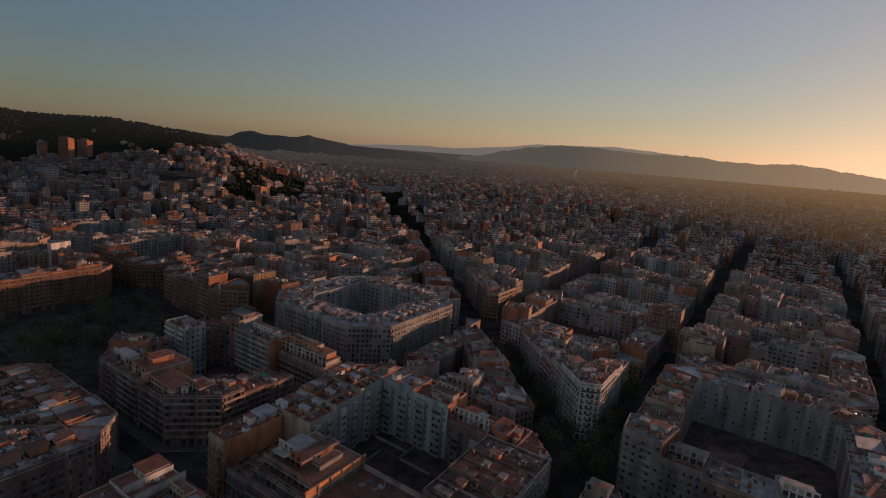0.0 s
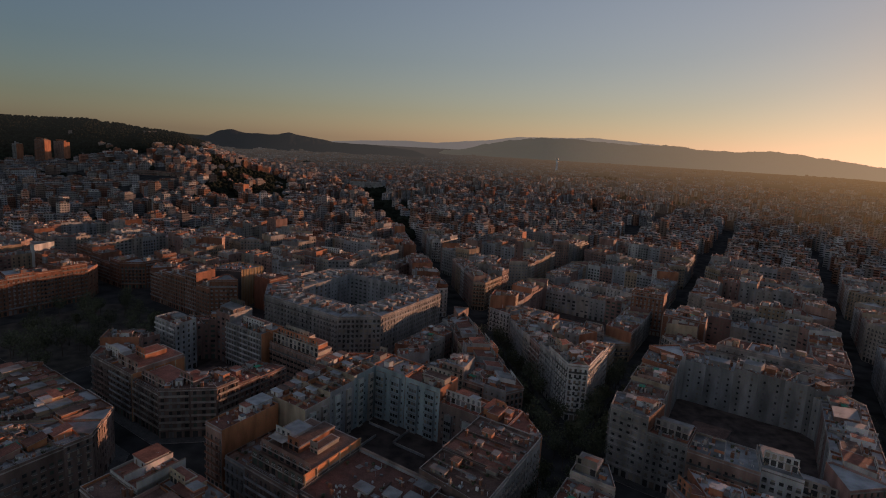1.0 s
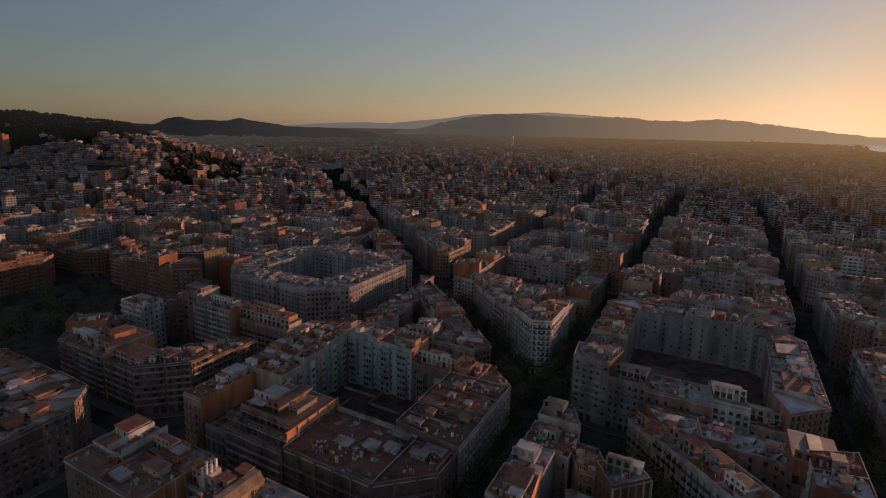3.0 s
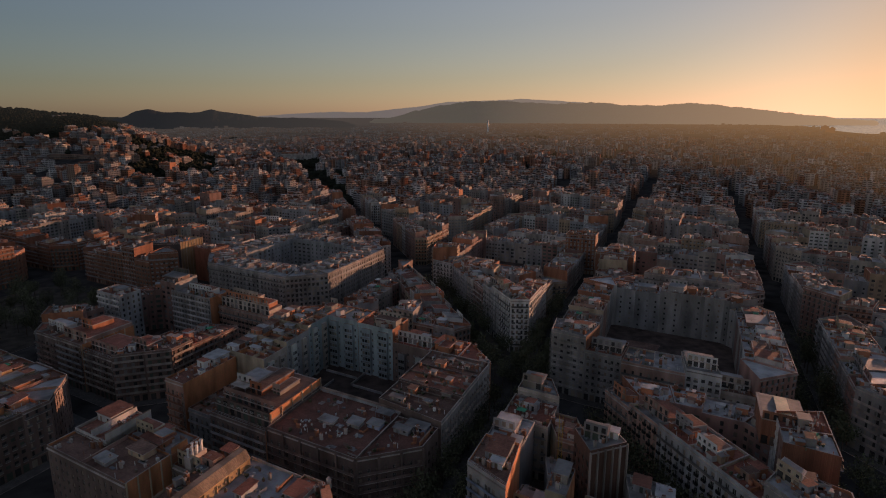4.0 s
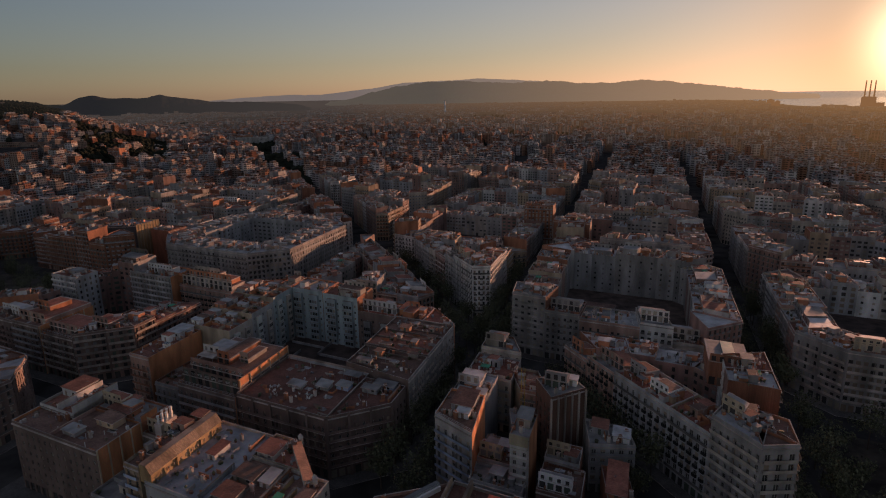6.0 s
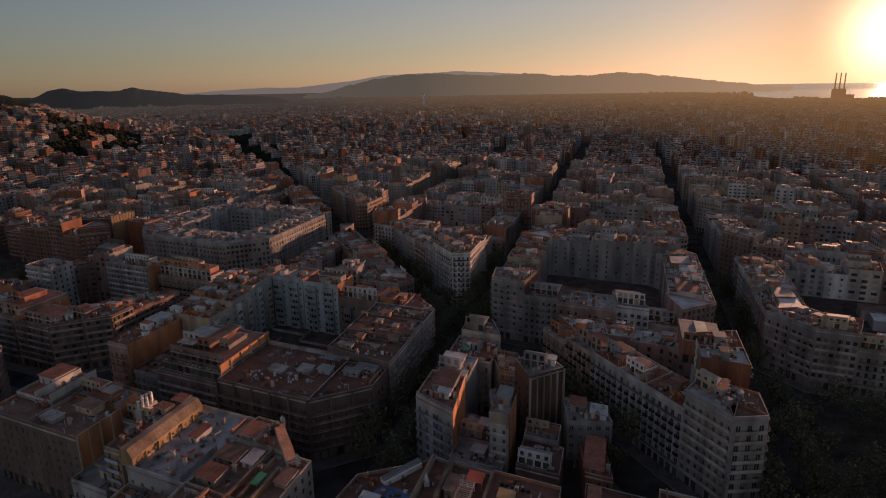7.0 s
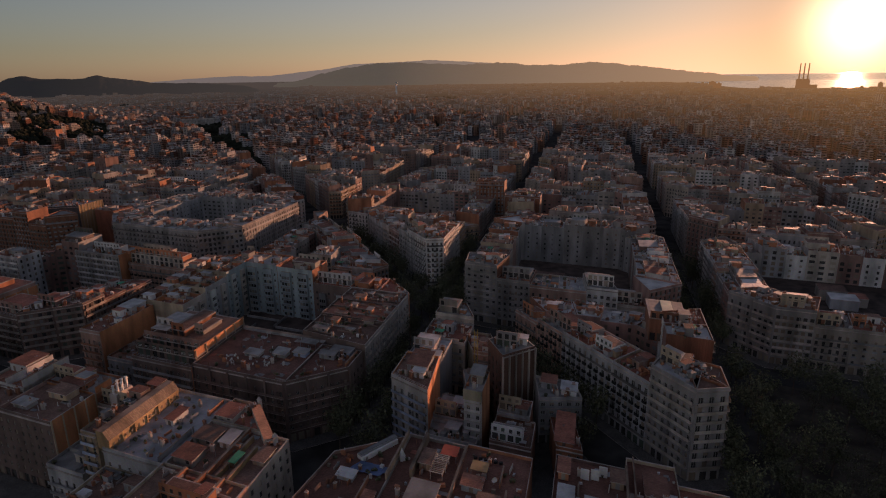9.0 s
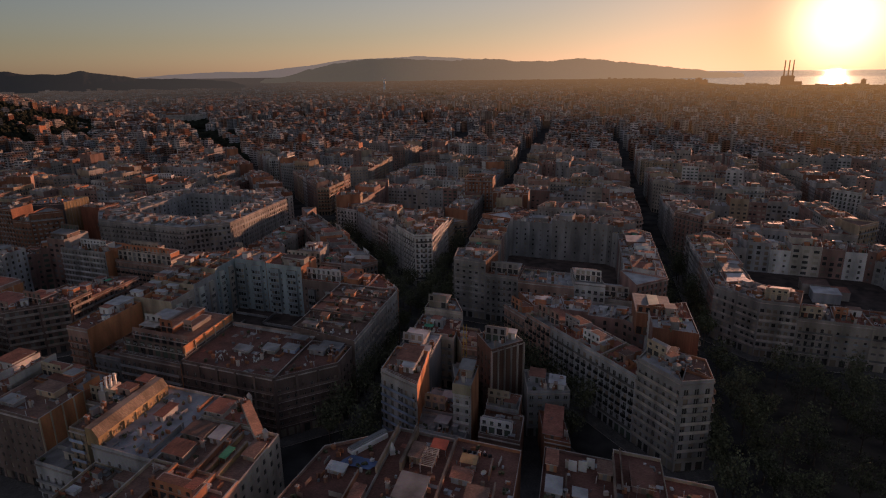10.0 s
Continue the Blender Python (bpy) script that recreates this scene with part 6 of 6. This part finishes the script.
for i in range(0, 36):
    for j in range(len(B_STREETS) - 1):
        a, b = A_STREETS[i] + 66, B_STREETS[j] + 66
        c = grid(a, b)
        r, az = c.length, math.degrees(math.atan2(c.x, c.y))
        if r <= 820 or not -62 < az < 48 or r > shore(az):
            continue
        if r > 1180:
            c = c + Vector((frng.uniform(-38, 38), frng.uniform(-38, 38)))
        z_hill = hill(c.x, c.y)
        if r > 2500 and frng.random() < 0.12 + 0.25 * (az > 4):
            continue
        misty = r > 1050
        n = 46 if r < 1500 else 36 if r < 2400 else 22
        # these materials carry haze as emission that grows with distance
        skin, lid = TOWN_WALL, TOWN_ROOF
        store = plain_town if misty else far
        if frng.random() < 0.03:
            n = 8                           # a square or a park
            squares.append((c.x, c.y))
        twist = 0.3 * noise.noise((a * 0.0012, b * 0.0012, 4)) if r > 1300 else 0.0
        for k in range(n):
            f = k / n * 4
            side, g = int(f), (f - int(f)) * 94 - 47
            da, db = ((-46, g), (g, 46), (46, -g), (-g, -46))[side]
            da, db = da * frng.uniform(0.7, 1.06), db * frng.uniform(0.7, 1.06)
            p = c + AX_U * da + AX_W * db
            if r < 1600 and abs((p - DIAG_P).dot(DIAG_N)) < 22:
                continue
            pr, paz = math.hypot(p.x - EYE_X, p.y - EYE_Y), math.degrees(math.atan2(p.x - EYE_X, p.y - EYE_Y))
            if wooded(paz, pr) and frng.random() < (0.99 if paz < -37.4 else 0.93 if paz < -29 else 0.97 if pr > 1400 else 0.6):
                continue
            if r > 1000 and frng.random() < (z_hill - 20) / 200:
                continue
            lng, dp = (frng.uniform(6, 13) if r < 1500 else frng.uniform(7, 17)) * (1 + (r > 2400) * 0.4), frng.uniform(9, 15)
            hh = (frng.uniform(7, 17) if z_hill > 8 else frng.uniform(11, 20) if az < -24 else frng.uniform(15, 23)) + (frng.random() < 0.06) * frng.uniform(4, 12)
            hh *= 0.65 if r > 2600 else 1.0
            turn = math.atan2(AX_W.y, AX_W.x) + (math.pi / 2 if side % 2 else 0) + twist + (frng.uniform(-0.3, 0.3) if az < -24 else 0)
            lng *= frng.uniform(1.0, 1.8) if z_hill > 8 else 1.0
            z = ground_z(p.x, p.y)
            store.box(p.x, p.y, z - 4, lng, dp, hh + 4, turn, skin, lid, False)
            if r < 2300:
                if frng.random() < 0.45:       # a set-back top storey
                    store.box(p.x, p.y, z + hh, lng * 0.75, dp * 0.7, 2.8, turn, skin, lid, False)
                for _ in range(5 if r < 1500 else 2):
                    q = p + Vector((math.cos(turn), math.sin(turn))) * frng.uniform(-0.35, 0.35) * lng
                    store.box(q.x, q.y, z + hh, frng.uniform(1.5, 6), frng.uniform(1.5, 5), frng.uniform(1.2, 3.5), turn, skin, lid, False)
tagged(new("far_city", far.mesh("far_city")), "endless far city of pale blocks and flat roofs", "city", kind="stuff")
tagged(new("backdrop_plain_town", plain_town.mesh("backdrop_plain_town")), "farthest houses of the city fading into painted evening haze", "city", kind="stuff")


# the deep terrace of the courtyard block, and its white chairs


def make_chair():
    root = thing("terrace_chair", (0, 0, 0), "white plastic chair on a roof terrace", "chair", "chairs on the roof terrace")
    s = Shape()
    s.box(0, 0, 0.42, 0.5, 0.5, 0.06, 0, WHITE)
    part("seat", s, root)
    s = Shape()
    s.box(0, 0.23, 0.48, 0.5, 0.06, 0.5, 0, WHITE)
    part("backrest", s, root)
    leg = Shape()
    leg.box(0, 0, 0, 0.06, 0.06, 0.42, 0, WHITE)
    me = leg.mesh("leg")
    for x in (-0.2, 0.2):
        for y in (-0.2, 0.2):
            part("leg", me, root).location = (x, y, 0)
    return root


crng = random.Random(3)
chair = make_chair()
spots_chairs = [grid(146 + crng.uniform(-3, 3), b + crng.uniform(-3, 3)) for b in (-120, -107) for _ in range(9)]
for k, p in enumerate(spots_chairs):
    m = pose(p.x, p.y, 22.3, 0, 0, crng.uniform(0, 360))
    if k:
        copy_thing(chair, m)
    else:
        chair.matrix_basis = m


def crane_mast(a, b, z0, h):
    """A slim lattice mast of a building crane."""
    p = grid(a, b)
    yellow = material("crane_yellow", (0.5, 0.34, 0.06), 0.6)
    root = thing("crane_mast", (p.x, p.y, z0), "yellow lattice mast of a building crane", "crane")
    for x in (-0.6, 0.6):
        for y in (-0.6, 0.6):
            s = Shape()
            s.box(x, y, 0, 0.14, 0.14, h, 0, yellow)
            part("corner_post", s, root)
    s = Shape()
    for k in range(int(h / 1.2)):
        z, sg = k * 1.2, 1 if k % 2 else -1
        for y in (-0.6, 0.6):
            s.face(((-0.6 * sg, y, z), (-0.6 * sg, y, z + 0.1), (0.6 * sg, y, z + 1.3), (0.6 * sg, y, z + 1.2)), yellow)
            s.face(((y, -0.6 * sg, z), (y, -0.6 * sg, z + 0.1), (y, 0.6 * sg, z + 1.3), (y, 0.6 * sg, z + 1.2)), yellow)
    part("bracing", s, root)


crane_mast(182, -34, 0.15, 31)


# ---- buildings that stand out in the far town ----
def landmark(x, y, w, d, h, turn, wall, side, label):
    c, s_ = math.cos(turn), math.sin(turn)
    X, Y = Vector((c, s_)), Vector((-s_, c))
    o = Vector((x, y))
    apartment((o - X * w / 2 - Y * d / 2, o + X * w / 2 - Y * d / 2, o + X * w / 2 + Y * d / 2, o - X * w / 2 + Y * d / 2), h, 2, style=0, wall=wall, side=side, roof=ROOFS[2], z0=ground_z(x, y), label=label)


for az, r, top, w, skin, label in ((-49.0, 1735, 93, 38, BRICK, "tall red brick apartment slab below the wooded hill"), (-47.75, 1750, 90, 38, PLASTER[3], "tall salmon apartment slab below the wooded hill"),
                                   (-50.6, 1720, 82, 16, PLASTER[2], "grey apartment tower below the wooded hill"), (-34.1, 1225, 40, 24, BRICK, "red brick apartment tower beside a park"),
                                   (-37.0, 1880, 90, 20, ORANGE, "orange house on the spur of the hill"), (-38.3, 1700, 66, 44, PLASTER[1], "ochre apartment house on the hillside"),
                                   (-37.2, 1690, 62, 34, PLASTER[1], "ochre apartment house on the hillside"), (-35.9, 1700, 54, 40, PLASTER[3], "salmon apartment house on the hillside")):
    x, y, _z = polar(az, r, 0)
    landmark(x, y, w, 15, top - ground_z(x, y), -0.15, skin, PARTY[0], label)
for az, r, w, top in ((-41.6, 1345, 52, 45), (-39.6, 1325, 50, 43), (-37.9, 1300, 42, 41)):
    x, y, _z = polar(az, r, 0)
    landmark(x, y, w, 14, top - ground_z(x, y), 0.25, PLASTER[3], PARTY[0], "long salmon apartment slab with banded balconies")
x, y, _z = polar(-23.2, 1640, 0)
landmark(x, y, 84, 16, 21, 0.35, PLASTER[4], PLASTER[4], "long low white building at the edge of a park")
landmark(-118, 775, 16, 14, 32, -0.22, PLASTER[3], PARTY[0], "tall plastered house with a bare orange party wall")
landmark(8, 812, 34, 18, 27, -0.5, PLASTER[0], PARTY[1], "broad cream office block with plain end walls")
landmark(30, 506, 24, 16, 32, -0.22, BRICK, BRICK, "brown brick apartment tower over the avenue")
landmark(-262, 545, 44, 14, 27, -0.1, BRICK, PARTY[0], "long red brick house lit by the low sun")

# ---- trees ----
trng = random.Random(21)


def make_tree(seed, height):
    """Trunk with limbs, and a crown of loose leaf clumps."""
    r = random.Random(seed)
    t = Shape()
    t.tube(0, 0, 0, 0.3, 0.18, height * 0.4, BARK, 7)
    clumps = []
    for k in range(6):
        a, rise = 6.28 * k / 6 + r.uniform(-0.4, 0.4), r.uniform(0.55, 0.95) * height
        reach = r.uniform(0.16, 0.36) * height * (1.15 - rise / height * 0.5)
        p, q = Vector((0, 0, height * r.uniform(0.3, 0.4))), Vector((reach * math.cos(a), reach * math.sin(a), rise))
        side = Vector((-math.sin(a), math.cos(a), 0)) * 0.08
        for o in (side, side.cross(q - p).normalized() * 0.08):
            t.face((p - o, p + o, q + o * 0.3, q - o * 0.3), BARK)
        clumps += [(q, r.uniform(0.15, 0.22) * height), (p.lerp(q, 0.6), 0.15 * height)]
    clumps.append((Vector((0, 0, height * 0.9)), 0.18 * height))
    c = Shape()
    for q, rad in clumps:
        for _ in range(52):
            d = Vector((r.gauss(0, 1), r.gauss(0, 1), r.gauss(0, 0.8))).normalized() * rad * r.uniform(0.45, 1.05)
            p = q + d
            u = Vector((r.gauss(0, 1), r.gauss(0, 1), r.gauss(0, 1))).normalized() * r.uniform(0.25, 0.5)
            v = u.orthogonal().normalized() * r.uniform(0.2, 0.45)
            c.face((p - u, p - v * 0.8, p + u, p + v), LEAF)
    return t.mesh("trunk"), c.mesh("crown")


TREES = [make_tree(k, 12.5 + 1.5 * k) for k in range(4)]
tree_roots = []
for me_t, me_c in TREES:
    root = thing("tree", (0, 0, -60), "dark leafy street tree with a loose rounded crown", "tree", "trees of the streets and parks")
    part("trunk", me_t, root)
    part("crown", me_c, root)
    tree_roots.append(root)
planted = [False] * 4


def plant(p, z=0.12):
    k = trng.randrange(4)
    m = pose(p.x, p.y, z, 0, 0, trng.uniform(0, 360)) @ Matrix.Scale(trng.uniform(0.85, 1.2), 4)
    if not planted[k]:
        planted[k] = True
        tree_roots[k].matrix_basis = m
        return
    ob = copy_thing(tree_roots[k], pose(p.x, p.y, z, 0, 0, trng.uniform(0, 360)))
    ob.scale = (1, 1, trng.uniform(0.85, 1.15))


for n_park, poly in enumerate(parks):
    s = Shape()
    s.prism(chamfer(poly, 12), -0.4, 0.14, COPING, SOIL)
    tagged(new("park_ground", s.mesh("park_ground")), "dark earth of a tree-planted square", "park", kind="structure")
    c = sum(poly, Vector((0, 0))) / 4
    for ia in range(10):
        for ib in range(10):
            if trng.random() < (0.3 if c.x > 250 else 0.62 if c.x > 0 else 0.45):
                p = lerp2(lerp2(poly[0], poly[1], (ia + trng.uniform(0.2, 0.8)) / 10), lerp2(poly[3], poly[2], (ia + trng.uniform(0.2, 0.8)) / 10), (ib + trng.uniform(0.2, 0.8)) / 10)
                plant(p, 0.14)
for a in range(130, 372, 9):               # rows along the streets
    for b in (-67, 57):
        for side in (-6.3, 6.3):
            if not 238 < a < 262 and trng.random() < 0.85:
                plant(grid(a + trng.uniform(-1, 1), b + side))
for k in range(-3, 26):
    for side in (-7, 7):
        if trng.random() < 0.85 and not 4 < k < 9:
            plant(DIAG_P + DIAG_T * (k * 10) + DIAG_N * side)

# woods on the hill and in the far squares, past counting
woods = Shape()
wrng = random.Random(8)


def clump(x, y, z, r):
    """One rough tree crown of a far wood."""
    rings = ((0.0, 0.35), (0.45, 1.0), (0.85, 0.7))
    k = len(woods.v)
    for zz, rr in rings:
        for i in range(5):
            a = 1.2566 * i + zz
            q = r * rr * wrng.uniform(0.7, 1.2)
            woods.v.append((x + q * math.cos(a), y + q * math.sin(a), z + zz * r * 1.5))
    woods.v.append((x, y, z + 1.6 * r))
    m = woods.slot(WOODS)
    for j in range(2):
        for i in range(5):
            n_ = (i + 1) % 5
            woods.f.append((k + 5 * j + i, k + 5 * j + n_, k + 5 * j + 5 + n_, k + 5 * j + 5 + i))
            woods.m.append(m)
    for i in range(5):
        woods.f.append((k + 10 + i, k + 10 + (i + 1) % 5, k + 15))
        woods.m.append(m)


for _ in range(15000):
    az, r = wrng.uniform(-62, -37), 1560 + 1480 * wrng.random() ** 1.3
    x, y, _z = polar(az, r, 0)
    if wooded(az, r):
        clump(x, y, ground_z(x, y) - 2, wrng.uniform(3.5, 6.5) if r < 2850 or wrng.random() < 0.9 else 9.0)
for _ in range(5200):
    az, r = wrng.uniform(-37.5, -18), wrng.uniform(840, 1680)
    x, y, _z = polar(az, r, 0)
    if wooded(az, r):
        clump(x, y, ground_z(x, y) - 0.5, wrng.uniform(3.5, 7.5))
for _ in range(4200):
    az, r = wrng.uniform(-50, 40), wrng.uniform(840, 2900)
    x, y, _z = polar(az, r, 0)
    if noise.noise((x * 0.0035, y * 0.0035, 2.0)) > 0.2:
        clump(x, y, ground_z(x, y) - 0.5, wrng.uniform(3.5, 7.0))
for sx, sy in squares:
    for _ in range(45):
        x, y = sx + wrng.uniform(-52, 52), sy + wrng.uniform(-52, 52)
        clump(x, y, ground_z(x, y) - 0.5, wrng.uniform(3.0, 5.5))
tagged(new("far_woods", woods.mesh("far_woods")), "dark woods on the hill and in far squares", "woods", kind="stuff")

# ---- landmarks on the shore ----
# shore buildings glow with painted haze, not from lamps
HAZED = haze_rock("haze_concrete", (0.06, 0.05, 0.04), (0.14, 0.074, 0.03))


def power_station():
    x, y, _z = polar(28.5, 3440, 0)
    z = bowl(3440)
    root = thing("power_station", (x, y, z - 1), "old power station with three tall chimneys by the sea", "power station")
    t = -radians(28.5)
    s = Shape()
    s.box(0, 0, 0, 58, 40, 44, t, HAZED)
    s.box(0, 0, 44, 50, 32, 3, t, HAZED)
    part("boiler_house", s, root)
    s = Shape()
    s.box(45 * math.cos(t), 45 * math.sin(t), 0, 34, 30, 20, t, HAZED)
    part("turbine_hall", s, root)
    for d in (-18, 0, 18):
        s = Shape()
        s.tube(d * math.cos(t), d * math.sin(t), 46, 3.4, 2.4, 72, HAZED, 12)
        part("chimney", s, root, "tall tapered concrete chimney")


power_station()
for az, r, w, h in ((21.9, 3500, 34, 34), (22.4, 3510, 26, 26), (33.6, 3440, 20, 28)):
    x, y, _z = polar(az, r, 0)
    root = thing("harbour_block", (x, y, bowl(r) - 1), "lone tall block on the shore in silhouette", "building", "blocks on the shore")
    s = Shape()
    s.box(0, 0, 0, w, 18, h, -radians(az), HAZED)
    part("wall", s, root)
    s = Shape()
    s.box(0, 0, h, w * 0.4, 8, 4, -radians(az), HAZED)
    part("roof", s, root)
x, y, _z = polar(-5.7, 3000, 0)
root = thing("white_tower", (x, y, bowl(3000) - 1), "slim pale tower rising over the far city", "tower")
s = Shape()
s.tube(0, 0, 0, 5, 4, 62, WHITE, 10)
part("shaft", s, root)
s = Shape()
s.tube(0, 0, 62, 6, 6, 6, WHITE, 10)
part("lantern", s, root)
